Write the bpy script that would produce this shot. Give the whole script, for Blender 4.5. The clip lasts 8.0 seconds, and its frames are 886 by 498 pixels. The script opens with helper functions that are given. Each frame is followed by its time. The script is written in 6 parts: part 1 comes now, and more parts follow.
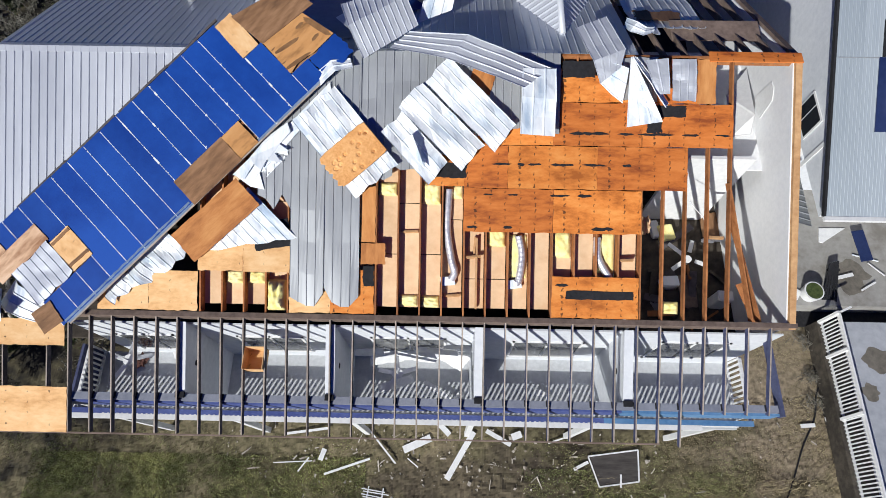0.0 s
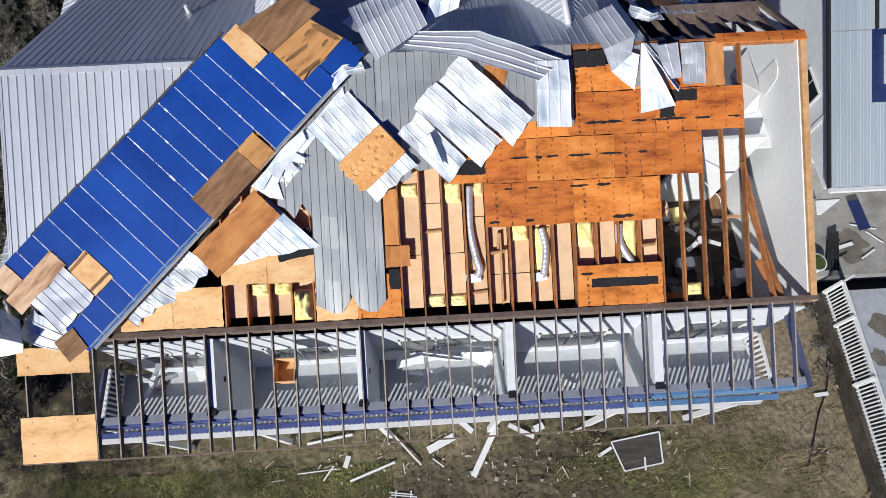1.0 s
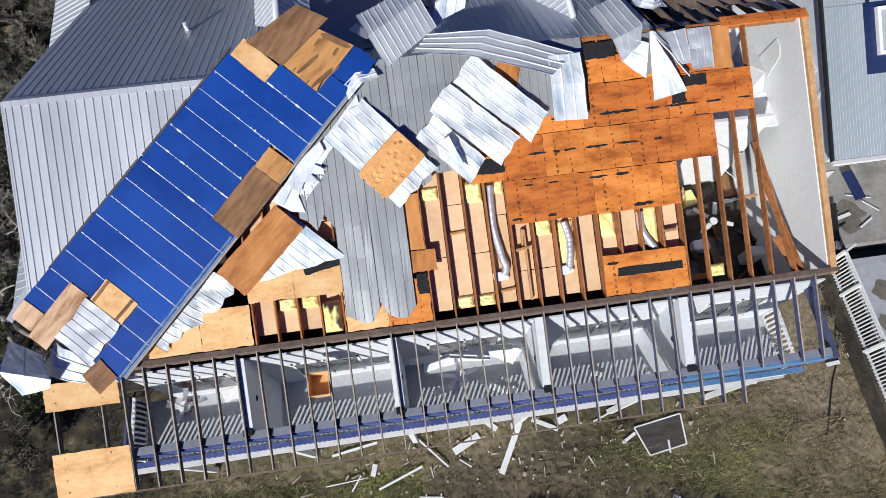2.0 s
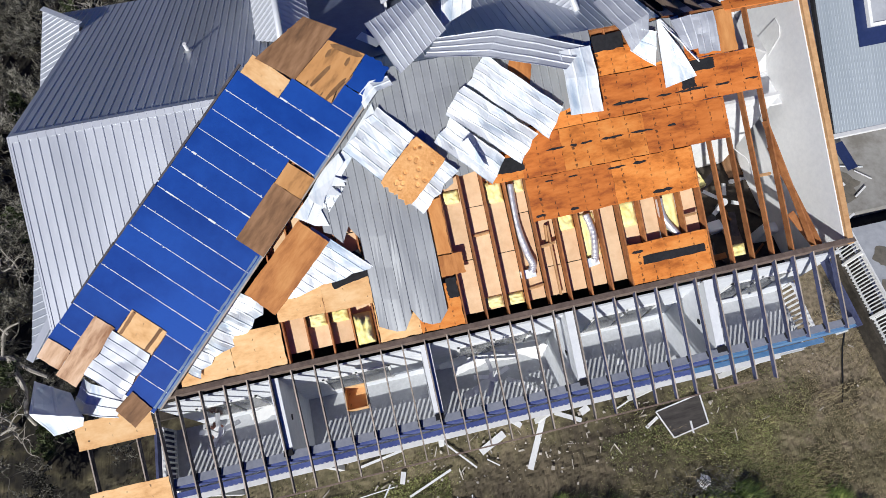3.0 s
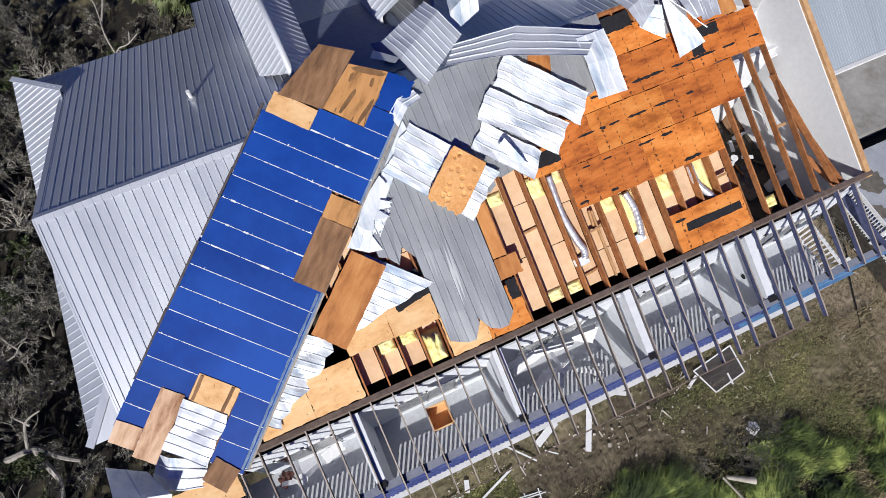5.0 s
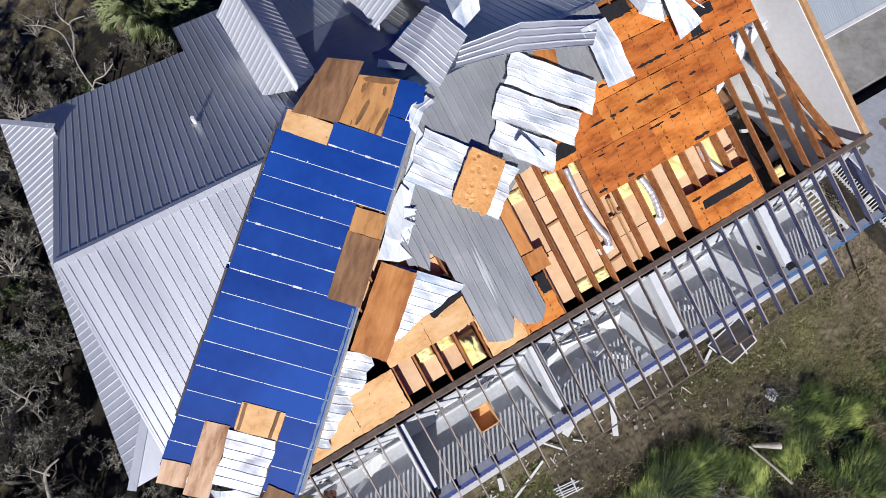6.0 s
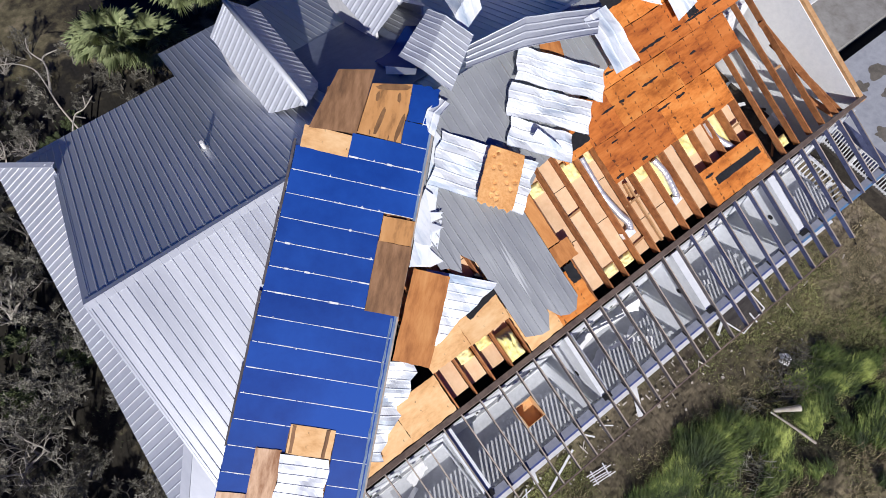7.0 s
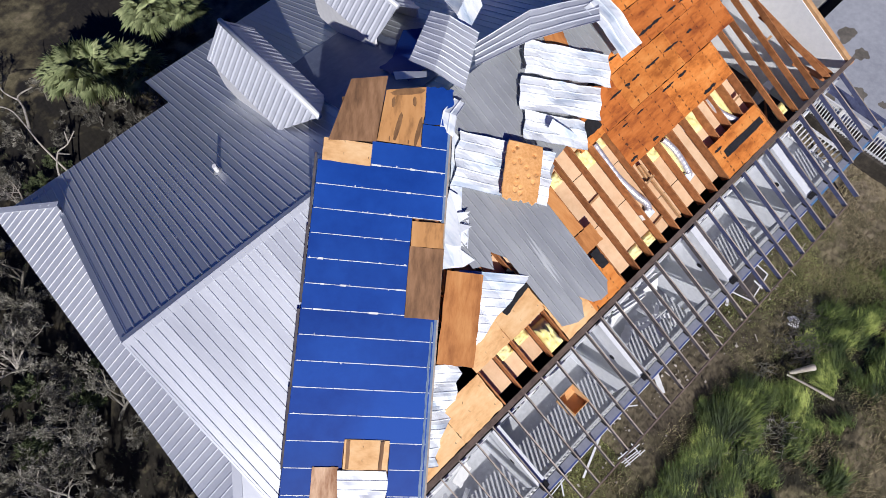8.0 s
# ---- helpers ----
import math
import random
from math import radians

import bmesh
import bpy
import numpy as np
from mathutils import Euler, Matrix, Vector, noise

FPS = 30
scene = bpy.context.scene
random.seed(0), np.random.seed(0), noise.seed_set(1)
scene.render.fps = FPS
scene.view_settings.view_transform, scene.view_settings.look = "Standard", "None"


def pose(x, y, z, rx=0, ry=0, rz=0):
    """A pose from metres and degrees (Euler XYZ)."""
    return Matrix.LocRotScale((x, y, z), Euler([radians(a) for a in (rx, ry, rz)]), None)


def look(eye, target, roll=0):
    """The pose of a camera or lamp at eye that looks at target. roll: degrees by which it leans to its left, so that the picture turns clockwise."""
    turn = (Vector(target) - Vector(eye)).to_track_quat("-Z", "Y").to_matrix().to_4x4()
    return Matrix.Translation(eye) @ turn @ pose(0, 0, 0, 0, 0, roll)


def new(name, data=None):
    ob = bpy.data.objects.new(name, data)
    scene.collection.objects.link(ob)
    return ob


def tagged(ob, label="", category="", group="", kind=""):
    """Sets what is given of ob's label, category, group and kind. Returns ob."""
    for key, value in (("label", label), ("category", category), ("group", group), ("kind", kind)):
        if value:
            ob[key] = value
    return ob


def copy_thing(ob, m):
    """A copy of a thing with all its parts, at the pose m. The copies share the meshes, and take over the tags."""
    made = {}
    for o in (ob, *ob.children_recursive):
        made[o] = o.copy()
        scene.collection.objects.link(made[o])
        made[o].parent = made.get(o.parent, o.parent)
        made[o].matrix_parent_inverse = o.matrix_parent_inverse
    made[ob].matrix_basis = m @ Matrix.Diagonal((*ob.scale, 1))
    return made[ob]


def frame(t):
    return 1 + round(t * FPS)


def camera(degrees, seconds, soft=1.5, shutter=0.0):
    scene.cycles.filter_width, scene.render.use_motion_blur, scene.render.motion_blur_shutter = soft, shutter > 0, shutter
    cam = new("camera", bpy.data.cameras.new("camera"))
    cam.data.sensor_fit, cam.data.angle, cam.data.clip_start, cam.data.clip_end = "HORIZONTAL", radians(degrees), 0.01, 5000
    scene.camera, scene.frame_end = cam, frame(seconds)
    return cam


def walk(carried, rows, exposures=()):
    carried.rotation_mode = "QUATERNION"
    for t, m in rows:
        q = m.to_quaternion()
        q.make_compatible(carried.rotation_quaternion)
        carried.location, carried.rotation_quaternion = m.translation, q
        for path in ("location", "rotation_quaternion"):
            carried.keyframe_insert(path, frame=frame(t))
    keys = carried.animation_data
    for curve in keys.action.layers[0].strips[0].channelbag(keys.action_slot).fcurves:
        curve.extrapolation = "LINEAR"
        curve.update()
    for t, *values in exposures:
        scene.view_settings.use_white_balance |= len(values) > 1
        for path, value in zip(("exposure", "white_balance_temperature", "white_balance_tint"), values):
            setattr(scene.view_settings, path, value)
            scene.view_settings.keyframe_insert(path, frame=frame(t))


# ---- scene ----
cam = camera(73.7, 8.0, soft=0.7)
PATH = [
    (0, (0.02, -0.006, 25.781), (0.002, 0.758, 23.933), -0.2),
    (0.5, (-0.56, -0.027, 25.78), (-0.547, 0.736, 23.931), -0.1),
    (1, (-1.148, 0.0, 25.779), (-1.104, 0.76, 23.929), -0.0),
    (1.5, (-1.743, 0.07, 25.777), (-1.668, 0.827, 23.927), 0.0),
    (3, (-3.56, 0.517, 25.769), (-3.387, 1.257, 23.918), 0.1),
    (3.5, (-4.17, 0.737, 25.765), (-3.963, 1.468, 23.915), 0.1),
    (4, (-4.78, 0.99, 25.761), (-4.538, 1.709, 23.911), 0.1),
    (4.5, (-5.387, 1.272, 25.757), (-5.109, 1.979, 23.907), 0.1),
    (6, (-7.179, 2.286, 25.741), (-6.79, 2.943, 23.893), 0.0),
    (6.5, (-7.759, 2.676, 25.736), (-7.334, 3.312, 23.888), -0.1),
    (7, (-8.327, 3.089, 25.729), (-7.867, 3.703, 23.882), -0.1),
    (7.5, (-8.882, 3.527, 25.723), (-8.388, 4.116, 23.876), -0.2),
    (8, (-9.42, 3.988, 25.715), (-8.893, 4.551, 23.87), -0.3),
]
walk(cam, [(t, look(eye, target, roll)) for t, eye, target, roll in PATH], [(0.0, 0.0, 6250, 7), (4.0, 0.0, 6250, 9), (8.0, 0.0, 6200, 13)])

# ---- light ----
SUN_AZ, SUN_EL = 28.0, 31.8          # the light travels towards +y, turned 28 degrees to +x, falling at 31.8 degrees
world = bpy.data.worlds.new("sky")
scene.world = world
world.use_nodes = True
wn = world.node_tree.nodes
sky = wn.new("ShaderNodeTexSky")
sky.sky_type, sky.sun_disc = "NISHITA", False
sky.ozone_density = 2.5
sky.sun_elevation, sky.sun_rotation = radians(SUN_EL), radians(180 + SUN_AZ)
clear = wn.new("ShaderNodeHueSaturation")
clear.inputs["Hue"].default_value = 0.543
clear.inputs["Saturation"].default_value = 3.2
world.node_tree.links.new(sky.outputs[0], clear.inputs["Color"])
world.node_tree.links.new(clear.outputs[0], wn["Background"].inputs[0])
wn["Background"].inputs[1].default_value = 0.040
sun = new("sun", bpy.data.lights.new("sun", "SUN"))
sun.data.energy, sun.data.angle, sun.data.color = 5.0, radians(0.6), (1.0, 0.97, 0.92)
ca, sa, ce, se = math.cos(radians(SUN_AZ)), math.sin(radians(SUN_AZ)), math.cos(radians(SUN_EL)), math.sin(radians(SUN_EL))
sun.matrix_world = look((0, 0, 40), (sa * ce, ca * ce, 40 - se))

# ---- materials ----


def shader(name, rough=0.7, metal=0.0, spec=0.4):
    m = bpy.data.materials.new(name)
    m.use_nodes = True
    b = m.node_tree.nodes["Principled BSDF"]
    b.inputs["Roughness"].default_value, b.inputs["Metallic"].default_value = rough, metal
    b.inputs["Specular IOR Level"].default_value = spec
    return m, m.node_tree.nodes, m.node_tree.links, b


def rgba(c):
    return (c[0], c[1], c[2], 1.0)


def grain(name, dark, light, scale=(1, 1, 1), fine=6.0, coarse=0.7, rough=0.7, metal=0.0, bump=0.15, spec=0.4, vary=0.0, space="Object", third=None, stain=0.4):
    """A surface of two colours mixed by a fine and a coarse noise, with bump, and a little change from piece to piece."""
    m, n, l, b = shader(name, rough, metal, spec)
    at = n.new("ShaderNodeTexCoord")
    mp = n.new("ShaderNodeMapping")
    mp.inputs["Scale"].default_value = scale
    l.new(at.outputs[space], mp.inputs["Vector"])
    info = n.new("ShaderNodeObjectInfo")
    shift = n.new("ShaderNodeMath")
    shift.operation, shift.inputs[1].default_value = "MULTIPLY", 37.0
    l.new(info.outputs["Random"], shift.inputs[0])
    add = n.new("ShaderNodeVectorMath")
    add.operation = "ADD"
    l.new(mp.outputs[0], add.inputs[0])
    l.new(shift.outputs[0], add.inputs[1])
    f = n.new("ShaderNodeTexNoise")
    f.inputs["Scale"].default_value, f.inputs["Detail"].default_value = fine, 8
    f.inputs["Roughness"].default_value = 0.65
    c = n.new("ShaderNodeTexNoise")
    c.inputs["Scale"].default_value, c.inputs["Detail"].default_value = coarse, 4
    l.new(add.outputs[0], f.inputs["Vector"])
    l.new(add.outputs[0], c.inputs["Vector"])
    mixf = n.new("ShaderNodeMix")
    mixf.data_type = "FLOAT"
    mixf.inputs[0].default_value = stain
    l.new(f.outputs["Fac"], mixf.inputs[2])
    l.new(c.outputs["Fac"], mixf.inputs[3])
    ramp = n.new("ShaderNodeValToRGB")
    ramp.color_ramp.elements[0].position, ramp.color_ramp.elements[1].position = 0.36, 0.64
    ramp.color_ramp.elements[0].color, ramp.color_ramp.elements[1].color = rgba(dark), rgba(light)
    if third:
        e = ramp.color_ramp.elements.new(0.5)
        e.color = rgba(third)
    l.new(mixf.outputs[0], ramp.inputs[0])
    hsv = n.new("ShaderNodeHueSaturation")
    val = n.new("ShaderNodeMapRange")
    val.inputs["To Min"].default_value, val.inputs["To Max"].default_value = 1 - vary, 1 + vary
    l.new(info.outputs["Random"], val.inputs["Value"])
    l.new(val.outputs[0], hsv.inputs["Value"])
    l.new(ramp.outputs[0], hsv.inputs["Color"])
    l.new(hsv.outputs[0], b.inputs["Base Color"])
    if bump:
        bp = n.new("ShaderNodeBump")
        bp.inputs["Strength"].default_value, bp.inputs["Distance"].default_value = bump, 0.02
        l.new(f.outputs["Fac"], bp.inputs["Height"])
        l.new(bp.outputs[0], b.inputs["Normal"])
    rr = n.new("ShaderNodeMapRange")
    rr.inputs["To Min"].default_value, rr.inputs["To Max"].default_value = max(0.05, rough - 0.12), min(1.0, rough + 0.12)
    l.new(c.outputs["Fac"], rr.inputs["Value"])
    l.new(rr.outputs[0], b.inputs["Roughness"])
    return m


def nail_marks(m, across=0.406, along=0.17, size=0.026, colour=(0.02, 0.012, 0.006)):
    """Rows of rusted nail heads and small tears over a board."""
    n, l = m.node_tree.nodes, m.node_tree.links
    b = n["Principled BSDF"]
    old = b.inputs["Base Color"].links[0].from_socket
    at = n.new("ShaderNodeTexCoord")
    wob = n.new("ShaderNodeTexNoise")
    wob.inputs["Scale"].default_value = 9.0
    l.new(at.outputs["Object"], wob.inputs["Vector"])
    mixv = n.new("ShaderNodeVectorMath")
    mixv.operation, mixv.inputs["Scale"].default_value = "SCALE", 0.17
    l.new(wob.outputs["Color"], mixv.inputs[0])
    add = n.new("ShaderNodeVectorMath")
    l.new(at.outputs["Object"], add.inputs[0])
    l.new(mixv.outputs[0], add.inputs[1])
    sep = n.new("ShaderNodeSeparateXYZ")
    l.new(add.outputs[0], sep.inputs[0])
    part_sq = []
    for axis, step, squash in ((0, across, 1.0), (1, along, 0.5)):
        q = n.new("ShaderNodeMath")
        q.operation, q.inputs[1].default_value = "PINGPONG", step / 2
        l.new(sep.outputs[axis], q.inputs[0])
        sq = n.new("ShaderNodeMath")
        sq.operation, sq.inputs[1].default_value = "MULTIPLY", squash
        l.new(q.outputs[0], sq.inputs[0])
        pw = n.new("ShaderNodeMath")
        pw.operation, pw.inputs[1].default_value = "POWER", 2.0
        l.new(sq.outputs[0], pw.inputs[0])
        part_sq.append(pw)
    sm = n.new("ShaderNodeMath")
    l.new(part_sq[0].outputs[0], sm.inputs[0])
    l.new(part_sq[1].outputs[0], sm.inputs[1])
    lt = n.new("ShaderNodeMapRange")
    lt.inputs["From Min"].default_value, lt.inputs["From Max"].default_value = size ** 2 * 0.4, size ** 2
    lt.inputs["To Min"].default_value, lt.inputs["To Max"].default_value = 0.8, 0.0
    l.new(sm.outputs[0], lt.inputs["Value"])
    gone = n.new("ShaderNodeTexNoise")
    gone.inputs["Scale"].default_value, gone.inputs["Detail"].default_value = 2.3, 3
    l.new(at.outputs["Object"], gone.inputs["Vector"])
    left = n.new("ShaderNodeMapRange")
    left.inputs["From Min"].default_value, left.inputs["From Max"].default_value = 0.38, 0.54
    l.new(gone.outputs["Fac"], left.inputs["Value"])
    both = n.new("ShaderNodeMath")
    both.operation = "MULTIPLY"
    l.new(lt.outputs[0], both.inputs[0])
    l.new(left.outputs[0], both.inputs[1])
    mx = n.new("ShaderNodeMix")
    mx.data_type = "RGBA"
    mx.inputs[7].default_value = rgba(colour)
    l.new(old, mx.inputs[6])
    l.new(both.outputs[0], mx.inputs[0])
    l.new(mx.outputs[2], b.inputs["Base Color"])
    return m


PLY_ORANGE = nail_marks(grain("plywood_weathered_orange", (0.36, 0.098, 0.012), (0.76, 0.30, 0.070), (1.2, 2.6, 1), 3.5, 0.8, 0.8, bump=0.06, vary=0.12, third=(0.65, 0.208, 0.036), stain=0.62))
PLY_RED = nail_marks(grain("plywood_weathered_red_brown", (0.25, 0.056, 0.010), (0.64, 0.205, 0.044), (1.0, 3.2, 1), 3.0, 0.9, 0.8, bump=0.06, vary=0.14, third=(0.53, 0.15, 0.025), stain=0.6))
PLY_STAINED = grain("plywood_water_stained", (0.055, 0.024, 0.009), (0.60, 0.32, 0.125), (2.6, 0.7, 1), 1.3, 0.8, 0.8, bump=0.06, third=(0.50, 0.245, 0.085), stain=0.55)
PLY_YELLOW = nail_marks(grain("plywood_pale_yellow", (0.56, 0.29, 0.105), (0.83, 0.55, 0.285), (1.2, 2.6, 1), 4, 0.8, 0.8, bump=0.06, vary=0.10, third=(0.75, 0.445, 0.20), stain=0.6), 0.6, 0.3, 0.02)
PLY_BROWN = grain("plywood_grey_brown", (0.11, 0.056, 0.027), (0.34, 0.19, 0.10), (3.5, 0.8, 1), 2.2, 0.5, 0.8, bump=0.06, vary=0.12, third=(0.23, 0.12, 0.058), stain=0.5)
PLY_TAN = grain("plywood_tan_stained", (0.32, 0.11, 0.026), (0.64, 0.30, 0.10), (4.0, 1, 1), 1.6, 0.5, 0.75, bump=0.05, vary=0.1, third=(0.52, 0.21, 0.06), stain=0.5)
CHIPBOARD = grain("chipboard_orange", (0.56, 0.25, 0.075), (0.80, 0.44, 0.18), (1, 1, 1), 16, 1.5, 0.85, bump=0.08, third=(0.70, 0.345, 0.12), stain=0.4)
LUMBER = grain("lumber_red_brown", (0.22, 0.076, 0.024), (0.46, 0.19, 0.068), (1.5, 1.5, 1.5), 4, 0.8, 0.8, bump=0.06, vary=0.2)
LUMBER_PALE = grain("lumber_pale_tan", (0.40, 0.21, 0.09), (0.62, 0.38, 0.19), (1.5, 1.5, 1.5), 4, 0.8, 0.8, bump=0.06)
PLY_PALE = grain("plywood_pale_stained", (0.30, 0.145, 0.07), (0.78, 0.57, 0.40), (3.5, 0.8, 1), 2.0, 0.6, 0.8, bump=0.05, third=(0.62, 0.40, 0.25), stain=0.5)
STAIN = grain("dark_brown_wet_wood", (0.12, 0.058, 0.024), (0.27, 0.14, 0.058), (2, 1, 1), 4, 0.8, 0.75, bump=0.05)
LUMBER_GREY = grain("lumber_grey_brown", (0.115, 0.082, 0.068), (0.245, 0.18, 0.145), (1.5, 1.5, 1.5), 4, 0.8, 0.85, bump=0.06, vary=0.15)
RAFTER_DARK = grain("rafter_dark_stain", (0.050, 0.043, 0.046), (0.125, 0.108, 0.112), (1.5, 1.5, 1.5), 4, 0.8, 0.8, bump=0.06, vary=0.2)
RAFTER_BLUE = grain("rafter_slate_blue_paint", (0.040, 0.046, 0.105), (0.095, 0.108, 0.20), (1.5, 1.5, 1.5), 4, 0.8, 0.7, bump=0.06, vary=0.2)
DUSTY_BLUE = grain("dusty_worn_blue", (0.09, 0.15, 0.27), (0.22, 0.29, 0.40), (1, 1, 1), 4, 0.8, 0.7, bump=0.05)
LUMBER_ASH = grain("lumber_ash_tan", (0.24, 0.20, 0.165), (0.44, 0.375, 0.32), (1.5, 1.5, 1.5), 4, 0.8, 0.85, bump=0.06, vary=0.2)
BOARD_TAN = grain("ceiling_board_tan", (0.62, 0.395, 0.222), (0.77, 0.545, 0.34), (1, 1, 1), 3, 0.4, 0.85, bump=0.03, vary=0.06)
FELT = grain("tar_paper_black", (0.006, 0.006, 0.008), (0.022, 0.022, 0.026), (1, 1, 1), 9, 1, 0.9, bump=0.2)
BLUE = grain("blue_underlayment", (0.003, 0.036, 0.228), (0.009, 0.065, 0.335), (1, 1, 1), 3, 0.35, 0.55, bump=0.08, spec=0.25, stain=0.7, vary=0.08)
BLUE_PAINT = grain("blue_paint", (0.045, 0.065, 0.22), (0.10, 0.13, 0.32), (1, 1, 1), 6, 0.5, 0.6, bump=0.05)
HEADER_GREY = grain("slate_grey_paint", (0.20, 0.215, 0.265), (0.30, 0.315, 0.37), (1, 1, 1), 6, 0.5, 0.7, bump=0.05)
NAVY = grain("navy_panel", (0.012, 0.022, 0.075), (0.022, 0.036, 0.11), (1, 1, 1), 6, 0.5, 0.4, bump=0.03)
CYAN_PAINT = grain("sky_blue_paint", (0.07, 0.18, 0.36), (0.15, 0.28, 0.47), (1, 1, 1), 6, 0.5, 0.55, bump=0.05)
METAL_LIGHT = grain("galvanised_roofing_light", (0.565, 0.59, 0.64), (0.71, 0.735, 0.775), (1, 0.25, 1), 5, 0.3, 0.42, metal=0.45, bump=0.015, vary=0.015, stain=0.65)
METAL_GREY = grain("galvanised_roofing_grey", (0.36, 0.375, 0.39), (0.46, 0.475, 0.485), (1, 0.25, 1), 5, 0.4, 0.40, metal=0.45, bump=0.02, vary=0.04, stain=0.6)
METAL_BRIGHT = grain("torn_roofing_bright", (0.44, 0.54, 0.66), (0.90, 0.91, 0.92), (2.0, 0.45, 1), 1.8, 1.1, 0.42, metal=0.15, bump=0.10, vary=0.06, third=(0.82, 0.855, 0.885), stain=0.6)
METAL_DULL = grain("weathered_dull_roofing", (0.36, 0.41, 0.45), (0.45, 0.50, 0.54), (1, 0.12, 1), 3, 0.3, 0.5, metal=0.3, bump=0.01, vary=0.03, stain=0.6)
# Less metallic copy of METAL_LIGHT; puts the dormers' sunlit brightness into the material.
METAL_SUNLIT = grain("galvanised_roofing_sunlit", (0.56, 0.585, 0.63), (0.70, 0.72, 0.76), (1, 0.25, 1), 5, 0.3, 0.42, metal=0.25, bump=0.015, stain=0.6)
WHITE = grain("white_paint", (0.66, 0.66, 0.66), (0.80, 0.80, 0.79), (1, 1, 1), 6, 0.6, 0.6, bump=0.04, vary=0.04)
WALL = grain("pale_wall_paint", (0.55, 0.57, 0.605), (0.68, 0.695, 0.72), (1, 1, 1), 5, 0.5, 0.7, bump=0.04)
SOFT_DARK = grain("dark_smooth_underlayment", (0.18, 0.215, 0.30), (0.27, 0.31, 0.41), (1, 1, 1), 3, 0.5, 0.5, bump=0.08)
DRYWALL = grain("grey_wallboard", (0.70, 0.705, 0.715), (0.80, 0.80, 0.80), (1, 1, 1), 6, 0.4, 0.85, bump=0.03)
DECK_GREY = grain("grey_deck_paint", (0.40, 0.41, 0.425), (0.53, 0.54, 0.555), (1, 1, 1), 7, 0.5, 0.7, bump=0.05)
BATT = grain("yellow_glass_wool", (0.80, 0.66, 0.20), (0.96, 0.88, 0.46), (1, 1, 1), 6, 2, 0.95, bump=0.12, third=(0.91, 0.81, 0.34))
DUCT = grain("silver_foil", (0.62, 0.60, 0.64), (0.84, 0.83, 0.86), (1, 1, 1), 12, 2, 0.42, metal=0.6, bump=0.25)
# Floor colour kept near-black to carry the open room's shade.
DARK_FLOOR = grain("room_floor_shade_tone", (0.02, 0.016, 0.012), (0.09, 0.072, 0.055), (1, 1, 1), 4, 0.8, 0.9, bump=0.1)
SOIL = grain("soil_and_thin_grass", (0.024, 0.017, 0.010), (0.27, 0.22, 0.135), (1, 1, 1), 2.6, 0.33, 0.95, bump=0.6, third=(0.125, 0.108, 0.058), stain=0.6)


